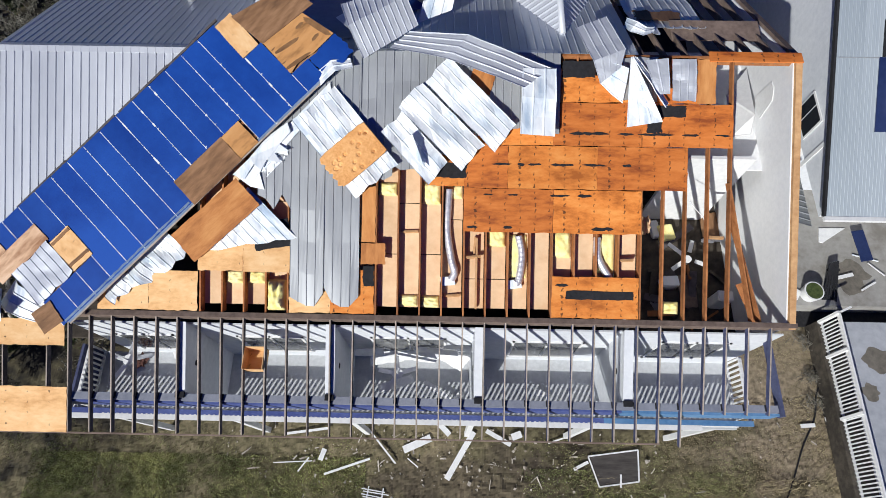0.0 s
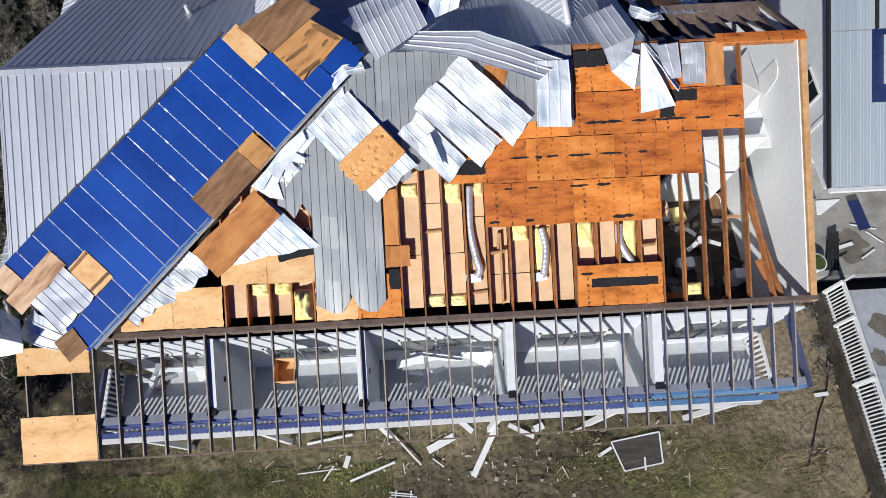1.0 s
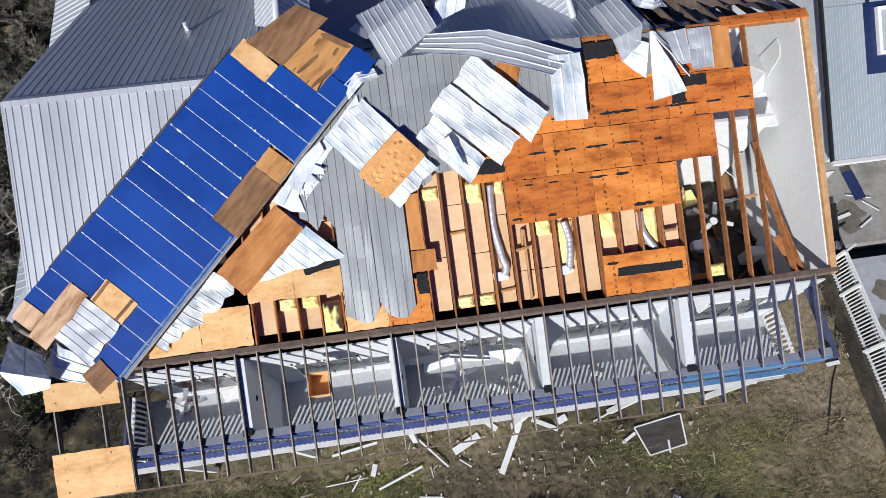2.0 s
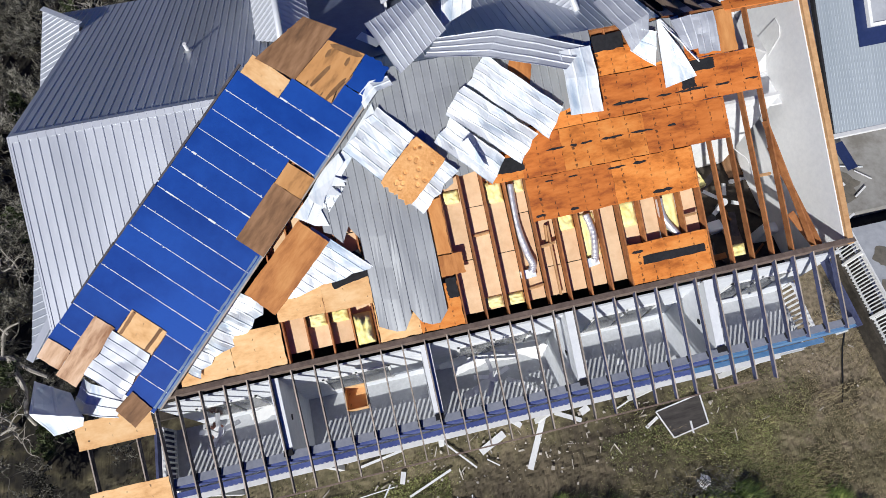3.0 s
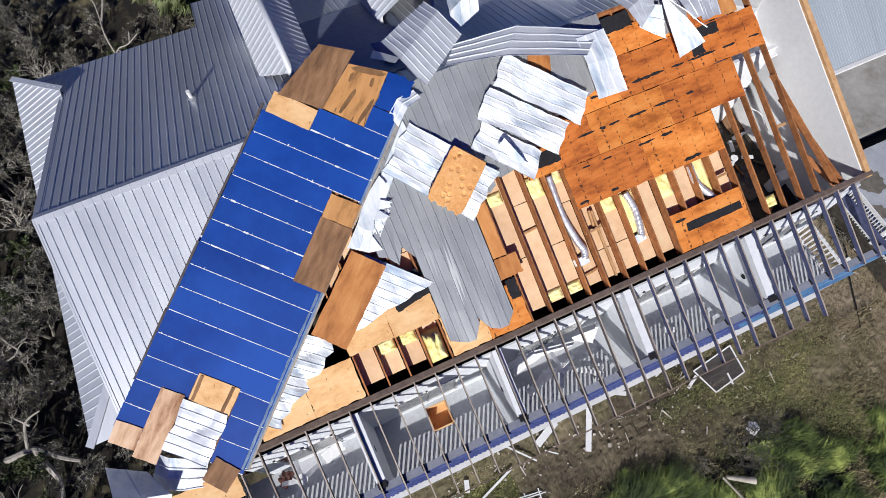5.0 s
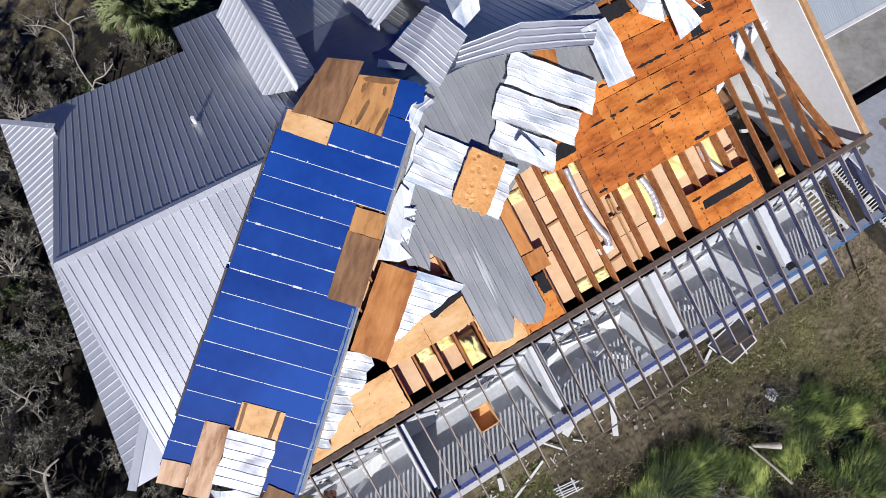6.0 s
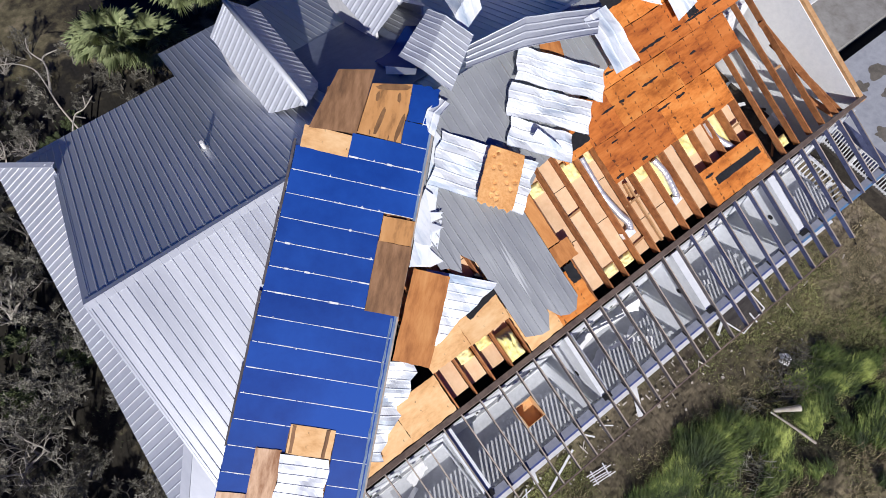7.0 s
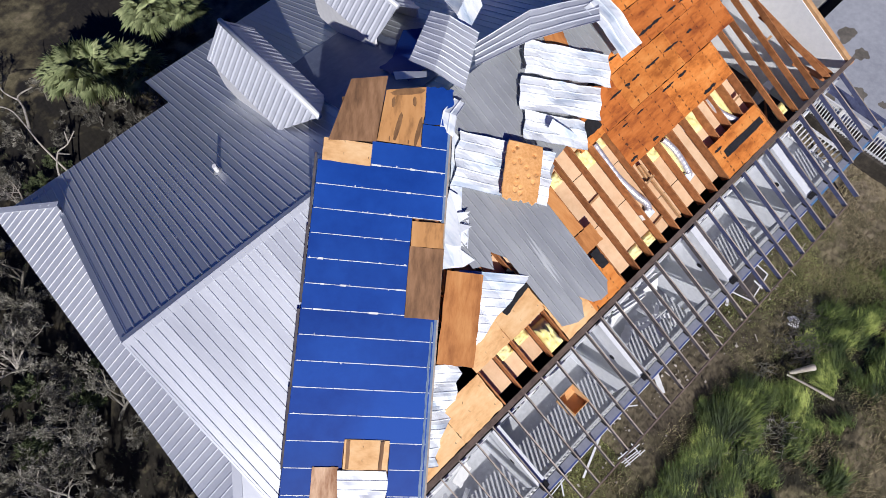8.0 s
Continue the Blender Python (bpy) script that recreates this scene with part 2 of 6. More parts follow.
def soil_and_shade_patches(m):
    """A dark churned bare patch before the porch, tan flood silt towards the fence, and painted shade."""
    n, l = m.node_tree.nodes, m.node_tree.links
    b = n["Principled BSDF"]
    at = n.new("ShaderNodeTexCoord")
    wob = n.new("ShaderNodeTexNoise")
    wob.inputs["Scale"].default_value, wob.inputs["Detail"].default_value = 0.9, 7
    l.new(at.outputs["Object"], wob.inputs["Vector"])
    # The last four patches paint the shade under tall grass and shrubs near-black.
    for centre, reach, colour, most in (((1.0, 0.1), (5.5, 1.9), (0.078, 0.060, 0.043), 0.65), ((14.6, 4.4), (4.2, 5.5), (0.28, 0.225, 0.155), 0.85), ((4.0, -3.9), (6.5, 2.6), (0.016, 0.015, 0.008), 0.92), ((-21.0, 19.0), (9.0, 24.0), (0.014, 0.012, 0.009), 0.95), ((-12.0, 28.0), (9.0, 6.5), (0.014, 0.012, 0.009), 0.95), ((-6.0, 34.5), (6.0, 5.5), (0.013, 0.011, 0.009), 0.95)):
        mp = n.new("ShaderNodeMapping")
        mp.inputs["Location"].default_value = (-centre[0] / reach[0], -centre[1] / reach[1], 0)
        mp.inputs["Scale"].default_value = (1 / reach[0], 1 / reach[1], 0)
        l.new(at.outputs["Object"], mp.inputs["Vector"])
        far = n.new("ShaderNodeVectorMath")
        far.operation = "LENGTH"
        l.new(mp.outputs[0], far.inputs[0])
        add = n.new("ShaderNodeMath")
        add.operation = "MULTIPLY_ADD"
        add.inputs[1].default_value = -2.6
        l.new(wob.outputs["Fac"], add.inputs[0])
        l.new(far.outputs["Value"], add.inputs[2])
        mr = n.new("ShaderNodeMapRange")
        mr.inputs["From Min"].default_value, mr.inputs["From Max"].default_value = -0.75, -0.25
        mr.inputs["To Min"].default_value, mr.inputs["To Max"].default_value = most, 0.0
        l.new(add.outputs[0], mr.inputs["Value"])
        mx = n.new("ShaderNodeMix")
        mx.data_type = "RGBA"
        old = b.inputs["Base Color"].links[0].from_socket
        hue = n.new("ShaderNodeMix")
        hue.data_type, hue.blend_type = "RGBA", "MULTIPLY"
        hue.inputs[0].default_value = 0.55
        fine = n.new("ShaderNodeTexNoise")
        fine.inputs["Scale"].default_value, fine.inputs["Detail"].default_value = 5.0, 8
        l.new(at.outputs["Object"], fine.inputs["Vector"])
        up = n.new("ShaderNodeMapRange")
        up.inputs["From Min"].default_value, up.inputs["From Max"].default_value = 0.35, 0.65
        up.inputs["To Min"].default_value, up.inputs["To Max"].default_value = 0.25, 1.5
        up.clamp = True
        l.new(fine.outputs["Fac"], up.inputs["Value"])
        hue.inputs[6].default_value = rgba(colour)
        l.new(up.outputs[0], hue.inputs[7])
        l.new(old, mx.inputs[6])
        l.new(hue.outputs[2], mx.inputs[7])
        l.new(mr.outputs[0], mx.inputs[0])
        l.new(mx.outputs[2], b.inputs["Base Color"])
    return m


soil_and_shade_patches(SOIL)
CONCRETE = grain("concrete", (0.19, 0.175, 0.155), (0.37, 0.36, 0.34), (1, 1, 1), 2.2, 0.4, 0.9, bump=0.1, third=(0.29, 0.28, 0.262), stain=0.55)
CONCRETE_PALE = grain("pale_concrete", (0.30, 0.315, 0.35), (0.42, 0.435, 0.47), (1, 1, 1), 3, 0.3, 0.85, bump=0.05)

# ---- mesh helpers ----


def part(name, bm, material, parent=None, label="", smooth=False):
    me = bpy.data.meshes.new(name)
    if smooth:
        for f in bm.faces:
            f.smooth = True
    bm.to_mesh(me)
    bm.free()
    me.materials.append(material)
    ob = new(name, me)
    if parent:
        ob.parent = parent
    return tagged(ob, label)


def thing(name, label, category, group="", at=(0, 0, 0)):
    ob = new(name)
    ob.location = at
    ob.empty_display_size = 0.3
    return tagged(ob, label, category, group)


def hexa(bm, low, high):
    """A solid between two four-cornered faces."""
    v = [bm.verts.new(p) for p in (*low, *high)]
    for f in ((3, 2, 1, 0), (4, 5, 6, 7), (0, 1, 5, 4), (1, 2, 6, 5), (2, 3, 7, 6), (3, 0, 4, 7)):
        bm.faces.new([v[i] for i in f])


def box(x0, x1, y0, y1, z0, z1, bm=None):
    bm = bm or bmesh.new()
    hexa(bm, [(x0, y0, z0), (x1, y0, z0), (x1, y1, z0), (x0, y1, z0)], [(x0, y0, z1), (x1, y0, z1), (x1, y1, z1), (x0, y1, z1)])
    return bm


def beam(p, q, w, h, bm=None, up=(0, 0, 1)):
    """A bar from p to q, w wide and h deep below the line pq."""
    bm = bm or bmesh.new()
    p, q = Vector(p), Vector(q)
    d = (q - p).normalized()
    s = d.cross(Vector(up)).normalized() * (w / 2)
    u = s.cross(d).normalized() * h
    hexa(bm, [p - s - u, p + s - u, q + s - u, q - s - u], [p - s, p + s, q + s, q - s])
    return bm


EAVE_Y, EAVE_Z, RIDGE_Y, SLOPE, BACK = 4.4, 10.1, 11.07, 0.43, 0.48
RIDGE_Z = EAVE_Z + SLOPE * (RIDGE_Y - EAVE_Y)
WEST, EAST = -12.35, 9.41
PITCH, STEP = 0.2286, 0.6023
CF = math.cos(math.atan(SLOPE))


def zf(y):
    return EAVE_Z + SLOPE * (y - EAVE_Y)


def zb(y):
    return RIDGE_Z - BACK * (y - RIDGE_Y)


def front(x, y, turn=0.0, lift=0.0):
    """A pose on the front slope: local x along the eave, y up the slope, z off it."""
    return Matrix.Translation((x, y, zf(y))) @ pose(0, 0, 0, math.degrees(math.atan(SLOPE))) @ pose(0, 0, lift, 0, 0, turn)


def back(x, y, turn=0.0, lift=0.0):
    return Matrix.Translation((x, y, zb(y))) @ pose(0, 0, 0, -math.degrees(math.atan(BACK))) @ pose(0, 0, lift, 0, 0, turn)


def ribbed(width, length, shape=None, pitch=PITCH, rib=0.024, steps=2, ragged=0.0, seed=1, thick=0.004, both=False, taper=(1.0, 1.0), tear=()):
    """A ribbed sheet with ribs along y from y = 0 to length, centred on x, bent by shape(x, y) -> (x, y, z), with torn ends; taper cuts its length at either side."""
    rng = random.Random(seed)
    xs, n = [], max(1, round(width / pitch))
    for i in range(n):
        a = -width / 2 + i * width / n
        p = width / n
        for u, h in ((0.0, 1), (0.07, 1), (0.12, 0), (0.50, 0.02), (0.93, 0)):
            xs.append((a + (u - 0.05) * p, rib * h))
        xs.append((a + 0.95 * p, rib)) if i == n - 1 else None
    e0 = [rng.uniform(-1, 1) * ragged for _ in range(n + 2)]
    e1 = [rng.uniform(-1, 1) * ragged + (tear[min(i, len(tear) - 1)] if tear else 0.0) for i in range(n + 2)]
    bm = bmesh.new()
    rows = []
    for j in range(steps + 1):
        row = []
        for x, h in xs:
            k = (x + width / 2) / width * n
            i = int(max(0, min(n, k)))
            fr = k - i
            lo = (e0[i] * (1 - fr) + e0[i + 1] * fr) if both else 0.0
            hi = e1[i] * (1 - fr) + e1[i + 1] * fr
            full = length * (taper[0] + (taper[1] - taper[0]) * k / n)
            y = lo + (full + hi - lo) * j / steps
            p = Vector((x, y, 0)) if shape is None else Vector(shape(x, y))
            row.append((p, h))
        rows.append(row)
    top = [[bm.verts.new(p + Vector((0, 0, h + thick))) for p, h in row] for row in rows]
    low = [[bm.verts.new(p + Vector((0, 0, h))) for p, h in row] for row in rows]
    m = len(xs)
    for j in range(steps):
        for i in range(m - 1):
            bm.faces.new((top[j][i], top[j][i + 1], top[j + 1][i + 1], top[j + 1][i]))
            bm.faces.new((low[j][i], low[j + 1][i], low[j + 1][i + 1], low[j][i + 1]))
    for j in range(steps):
        bm.faces.new((top[j][0], top[j + 1][0], low[j + 1][0], low[j][0]))
        bm.faces.new((top[j][-1], low[j][-1], low[j + 1][-1], top[j + 1][-1]))
    for i in range(m - 1):
        bm.faces.new((top[0][i], low[0][i], low[0][i + 1], top[0][i + 1]))
        bm.faces.new((top[-1][i], top[-1][i + 1], low[-1][i + 1], low[-1][i]))
    return bm


def board(width, length, thick=0.015, ragged=0.0, seed=1, n=10):
    """A sheet from y = 0 to length, centred on x, with broken edges."""
    rng = random.Random(seed)
    loop = []
    for (ax, ay), (bx, by) in (((-1, 0), (1, 0)), ((1, 0), (1, 1)), ((1, 1), (-1, 1)), ((-1, 1), (-1, 0))):
        for i in range(n):
            u = i / n
            x, y = (ax + (bx - ax) * u) * width / 2, (ay + (by - ay) * u) * length
            k = ragged if 0 < i else ragged * 0.5
            loop.append((x + rng.uniform(-k, k), y + rng.uniform(-k, k)))
    bm = bmesh.new()
    t = [bm.verts.new((x, y, thick)) for x, y in loop]
    b = [bm.verts.new((x, y, 0)) for x, y in loop]
    bm.faces.new(t)
    bm.faces.new(list(reversed(b)))
    for i in range(len(loop)):
        j = (i + 1) % len(loop)
        bm.faces.new((b[i], b[j], t[j], t[i]))
    return bm


def put(ob, m):
    ob.matrix_world = m
    return ob


def rumple(amount, seed=0, size=0.9, curl=0.0, length=1.0):
    """A bend for a torn sheet: soft buckles, and an end that curls up."""
    def shape(x, y):
        z = amount * noise.noise(Vector((x / size + seed * 7.3, y / size, seed * 3.1)))
        z += 0.25 * amount * noise.noise(Vector((x / size * 3 + seed, y / size * 3, seed * 1.7)))
        z += 1.5 * amount * abs(noise.noise(Vector((x / size * 0.55 + y / size * 0.35 + seed * 2.1, y / size * 0.9 - x / size * 0.4, seed * 5.7)))) - 0.1 * amount
        if curl:
            u = max(0.0, y / length - 0.55)
            z += curl * u * u * 4
        return (x, y, z)
    return shape


def tube(points, radius, sides=10, rings=6, ridge=0.0):
    """A bent pipe through the points, closed at both ends."""
    pts = [Vector(p) for p in points]
    line = []
    for i in range(len(pts) - 1):
        p0, p1, p2, p3 = pts[max(0, i - 1)], pts[i], pts[i + 1], pts[min(len(pts) - 1, i + 2)]
        for j in range(rings):
            t = j / rings
            line.append(0.5 * (2 * p1 + (p2 - p0) * t + (2 * p0 - 5 * p1 + 4 * p2 - p3) * t * t + (3 * p1 - p0 - 3 * p2 + p3) * t ** 3))
    line.append(pts[-1])
    bm = bmesh.new()
    loops = []
    for i, p in enumerate(line):
        d = (line[min(i + 1, len(line) - 1)] - line[max(i - 1, 0)]).normalized()
        a = d.cross(Vector((0.13, 0.21, 0.97))).normalized()
        b = d.cross(a)
        r = (radius[0] + (radius[1] - radius[0]) * i / (len(line) - 1)) * (1 + (ridge if i % 2 else -ridge))
        loops.append([bm.verts.new(p + (a * math.cos(k * math.tau / sides) + b * math.sin(k * math.tau / sides)) * r) for k in range(sides)])
    for q, w in zip(loops, loops[1:]):
        for k in range(sides):
            bm.faces.new((q[k], q[(k + 1) % sides], w[(k + 1) % sides], w[k]))
    bm.faces.new(list(reversed(loops[0])))
    bm.faces.new(loops[-1])
    return bm


def prism(outline, thick):
    """A flat solid from a closed outline of 3D points, thick along -z."""
    bm = bmesh.new()
    t = [bm.verts.new(p) for p in outline]
    b = [bm.verts.new((p[0], p[1], p[2] - thick)) for p in outline]
    bm.faces.new(t)
    bm.faces.new(list(reversed(b)))
    for i in range(len(t)):
        j = (i + 1) % len(t)
        bm.faces.new((t[j], t[i], b[i], b[j]))
    bmesh.ops.recalc_face_normals(bm, faces=bm.faces)
    return bm


def leaf(outline, thick):
    """A thin solid from a closed outline, thick along its own normal."""
    bm = bmesh.new()
    f = bm.faces.new([bm.verts.new(p) for p in outline])
    f.normal_update()
    g = bmesh.ops.extrude_face_region(bm, geom=[f])
    bmesh.ops.translate(bm, verts=[e for e in g["geom"] if isinstance(e, bmesh.types.BMVert)], vec=f.normal * thick)
    bmesh.ops.recalc_face_normals(bm, faces=bm.faces)
    return bm


def scatter(name, tris, material, label, category):
    """One object of many small faces, given as an array of triangles."""
    me = bpy.data.meshes.new(name)
    v = np.asarray(tris, dtype=float).reshape(-1, 3)
    me.from_pydata(v.tolist(), [], np.arange(len(v)).reshape(-1, 3).tolist())
    me.materials.append(material)
    return tagged(new(name, me), label, category, kind="stuff")


# ---- ground ----
def swell(x, y):
    """Clods, ruts and hollows of the soil: never above the level of what lies on it."""
    v = Vector((x, y, 0.0))
    h = 0.05 * noise.noise(v * 0.6) + 0.05 * noise.noise(v * 2.1) + 0.045 * noise.noise(v * 5.3) + 0.03 * noise.noise(v * 11.0)
    bare = max(0.0, 1.0 - abs(x - 1.0) / 6.0) * max(0.0, 1.0 - abs(y - 0.3) / 1.6)
    h += bare * (0.09 * noise.noise(v * 3.3 + Vector((5, 0, 0))) + 0.05 * noise.noise(v * 8.0))
    return min(0.04, h - 0.015) if y < 4.5 else 0.25 * h - 0.02


def spread(lo, hi, step, far):
    line = list(np.arange(lo, hi + step / 2, step))
    return [-far, lo - 60, lo - 12, lo - 3] + [float(v) for v in line] + [hi + 3, hi + 12, hi + 60, far]


gx = spread(-24.0, 16.3, 0.09, 600.0)
gy = spread(-8.0, 4.2, 0.09, 600.0)
gy = gy[:-4] + [5.0 + 0.45 * i for i in range(64)] + [45.0, 100.0, 600.0]
gv = [(x, y, swell(x, y) if abs(x) < 30 and -12 < y < 40 else 0.0) for y in gy for x in gx]
nx = len(gx)
gf = [(j * nx + i, j * nx + i + 1, (j + 1) * nx + i + 1, (j + 1) * nx + i) for j in range(len(gy) - 1) for i in range(nx - 1)]
me = bpy.data.meshes.new("ground")
me.from_pydata(gv, [], gf)
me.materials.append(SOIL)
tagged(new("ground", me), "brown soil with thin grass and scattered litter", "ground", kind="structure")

# ---- the house ----
house = thing("house", "storm-torn timber house on posts with a stripped metal roof", "house")
FLOOR_Z = 5.8
part("front_wall", box(-10.6, 9.4, 4.25, 4.30, 2.6, 9.64), WALL, house, "white boarded front wall")
part("back_wall", box(-12.3, 9.4, 18.6, 18.75, 2.6, 9.0), WALL, house)
part("west_wall", box(-12.35, -12.2, 6.6, 18.6, 2.6, 9.0), WALL, house)
part("lower_front_wall", box(-10.6, 9.4, 4.3, 4.4, 0.0, 2.6), WALL, house)


def gable(xa, xb, y0, drop):
    bm = bmesh.new()
    v = [bm.verts.new(p) for p in ((xa, y0, 2.6), (xa, 18.6, 2.6), (xa, 18.6, zb(18.6) - drop), (xa, RIDGE_Y, RIDGE_Z - drop), (xa, y0, zf(y0) - drop))]
    w = [bm.verts.new(p.co + Vector((xb - xa, 0, 0))) for p in v]
    bm.faces.new(v), bm.faces.new(list(reversed(w)))
    for i in range(5):
        bm.faces.new((v[i], w[i], w[(i + 1) % 5], v[(i + 1) % 5]))
    bmesh.ops.recalc_face_normals(bm, faces=bm.faces)
    return bm


part("gable_wall", gable(9.30, 9.37, 4.42, 0.1), DRYWALL, house, "pale grey boarded inside of the east gable")
part("gable_wall", gable(-12.32, -12.2, 6.62, 0.12), WALL, house)
part("upper_floor", box(-12.2, 9.3, 4.4, 18.6, 7.0, 7.2), DARK_FLOOR, house, "littered floor of the open room, darkened for its shade")
part("partition", box(5.05, 5.15, 4.4, 11.0, 7.2, 10.1), DRYWALL, house)
part("partition", box(6.6, 8.75, 8.95, 9.05, 7.2, 11.2), WHITE, house, "white inner wall of the open room")

part("attic_floor", box(5.3, 9.3, 9.06, 13.4, 10.38, 10.45), DRYWALL, house, "pale boarded attic floor")

# porch roof: rafters, ledger, edge board
part("ledger", box(-10.5, 9.55, 4.33, 4.47, 9.86, 10.14), LUMBER_GREY, house, "weathered brown ledger beam")
for k in range(-3, 33):
    x = -10.41 + STEP * k
    ye = 1.35 if k <= 27 else 2.12
    if k == 28:
        ye = 1.28
    if k == -2:
        continue
    xe = x + 0.02 * math.sin(k * 5.0)
    rafter = part("porch_rafter", beam((x, ye, zf(ye) - 0.012), (xe, 4.34, zf(4.34) - 0.012), 0.036, 0.16), RAFTER_BLUE if k > 19 else RAFTER_DARK, house, "dark stained porch rafter with a bare top edge")
    if k > 0:
        part("rafter_hanger", box(x - 0.045, x + 0.045, 2.25, 2.43, 9.03, zf(2.3) - 0.17 if zf(2.3) - 0.17 > 9.06 else 9.08), FELT, rafter, "small black steel hanger")
    part("top_edge", beam((x, ye, zf(ye)), (xe, 4.34, zf(4.34)), 0.034, 0.012), LUMBER_ASH, rafter)
part("edge_board", beam((-12.4, 1.34, zf(1.35) + 0.012), (5.9, 1.36, zf(1.35) + 0.012), 0.035, 0.13), LUMBER_GREY, house)
for x0, x1, y0, y1 in ((-12.42, -10.5, 3.55, 4.22), (-12.42, -10.42, 1.35, 2.5)):
    o = part("porch_sheathing", board(x1 - x0, (y1 - y0) / CF, 0.015, 0.012, 3), PLY_YELLOW, house, "pale plywood left on the porch corner")
    put(o, front((x0 + x1) / 2, y0, 0, 0.005))
bm = bmesh.new()
hexa(bm, [(-5.55, 3.05, 9.2), (-5.02, 3.05, 9.2), (-5.02, 3.62, 9.2), (-5.55, 3.62, 9.2)], [(-5.55, 3.05, 9.23), (-5.02, 3.05, 9.23), (-5.02, 3.62, 9.23), (-5.55, 3.62, 9.23)])
box(-5.57, -5.55, 3.03, 3.64, 9.2, 9.66, bm), box(-5.02, -5.0, 3.03, 3.64, 9.2, 9.66, bm), box(-5.57, -5.0, 3.62, 3.64, 9.2, 9.68, bm), box(-5.57, -5.0, 3.03, 3.05, 9.2, 9.5, bm)
part("plywood_box", bm, PLY_YELLOW, house, "open plywood box hung between the porch rafters")

# main rafters, ceiling boards, glass wool
for k in range(6, 34):
    x = -10.41 + STEP * k
    if k > 31:
        continue
    lean = 0.62 if k == 31 else 0.0
    top = 7.95 if k == 31 else RIDGE_Y - 0.03
    part("rafter", beam((x + (0.02 if k != 31 else 0.1), 4.48, zf(4.48) - 0.006), (x - lean, top, zf(top) - 0.006), 0.042, 0.31 if k < 27 else 0.21), LUMBER, house)
rng = random.Random(5)
for k in range(6, 26):
    x = -10.41 + STEP * (k + 0.5)
    cut = rng.choice((5.4, 6.0, 6.9, 7.3))
    for y0, y1 in ((4.66, cut), (cut + 0.02, 8.4), (8.42, 10.8)):
        put(part("ceiling_board", board(STEP - 0.055, (y1 - y0) / CF, 0.012, 0.004, k, 3), BOARD_TAN, house), front(x, y0, rng.uniform(-0.4, 0.4), -0.315 + rng.uniform(0, 0.015)))


def batt(x, y, w, l, h, seed):
    bm = bmesh.new()
    n = 16
    top = {}
    for i in range(n + 1):
        for j in range(n + 1):
            u, v = i / n - 0.5, j / n
            e = min(1.0, 6 * min(0.5 - abs(u), v, 1 - v))
            top[i, j] = bm.verts.new((u * w, v * l, h * (0.35 + 0.65 * e + (0.35 * noise.noise(Vector((u * 5 + seed, v * 5, seed))) + 0.15 * noise.noise(Vector((u * 14 + seed, v * 14, seed)))) * e)))
    for i in range(n):
        for j in range(n):
            bm.faces.new((top[i, j], top[i + 1, j], top[i + 1, j + 1], top[i, j + 1]))
    rim = [top[i, 0] for i in range(n + 1)] + [top[n, j] for j in range(1, n + 1)] + [top[i, n] for i in range(n - 1, -1, -1)] + [top[0, j] for j in range(n - 1, 0, -1)]
    low = [bm.verts.new((p.co.x, p.co.y, 0)) for p in rim]
    for i in range(len(rim)):
        j = (i + 1) % len(rim)
        bm.faces.new((rim[j], rim[i], low[i], low[j]))
    bm.faces.new(low)
    o = tagged(part("insulation_batt", bm, BATT, None, smooth=True), "yellow glass wool batt lying between roof rafters", "insulation", "glass wool batts")
    return put(o, front(x, y, 0, -0.30))


for n, (k, y, l, h) in enumerate(((14, 7.5, 0.35, 0.12), (16, 7.3, 0.6, 0.14), (17, 7.45, 0.35, 0.08), (19, 6.25, 0.5, 0.14), (20, 5.45, 1.2, 0.08), (22, 6.0, 0.75, 0.14), (24, 5.62, 1.1, 0.07),
                                  (9, 4.52, 0.85, 0.44), (7, 5.2, 0.35, 0.14), (8, 5.2, 0.35, 0.12), (15, 4.7, 0.3, 0.1), (16, 4.66, 0.32, 0.1), (27, 4.6, 0.35, 0.1))):
    batt(-10.41 + STEP * (k + 0.5), y, 0.5, l, h, n * 1.7)

for x0, y0, x1, y1, d in ((0.42, 6.0, 0.92, 6.05, 0.1), (0.80, 4.7, 0.80, 6.5, 0.12), (0.72, 6.0, 0.76, 6.55, 0.2), (4.66, 6.0, 5.1, 6.02, 0.1), (-1.3, 6.68, -0.82, 6.7, 0.24), (-0.15, 5.05, 0.4, 5.1, 0.24)):
    part("noggin", beam((x0, y0, zf(y0) - d), (x1, y1, zf(y1) - d), 0.05, 0.1), LUMBER_PALE, house, "pale timber piece between two rafters")
part("rafter", beam((8.62, 4.5, zf(4.5) - 0.1), (7.75, 7.3, zf(7.3) - 0.15), 0.042, 0.22), LUMBER, house)
part("rafter", beam((8.75, 4.6, 9.6), (8.35, 5.7, 9.8), 0.22, 0.05), LUMBER, house)
part("ridge_beam", box(-12.3, 9.4, RIDGE_Y - 0.03, RIDGE_Y + 0.03, RIDGE_Z - 0.3, RIDGE_Z - 0.012), LUMBER, house)
part("rake_board", beam((9.42, 4.3, zf(4.3) + 0.02), (9.42, RIDGE_Y, RIDGE_Z + 0.02), 0.17, 0.2), LUMBER_PALE, house, "bare tan rake board")
part("rake_board", beam((9.42, RIDGE_Y, RIDGE_Z + 0.02), (9.42, 19.2, zb(19.2) + 0.02), 0.17, 0.2), LUMBER_GREY, house)
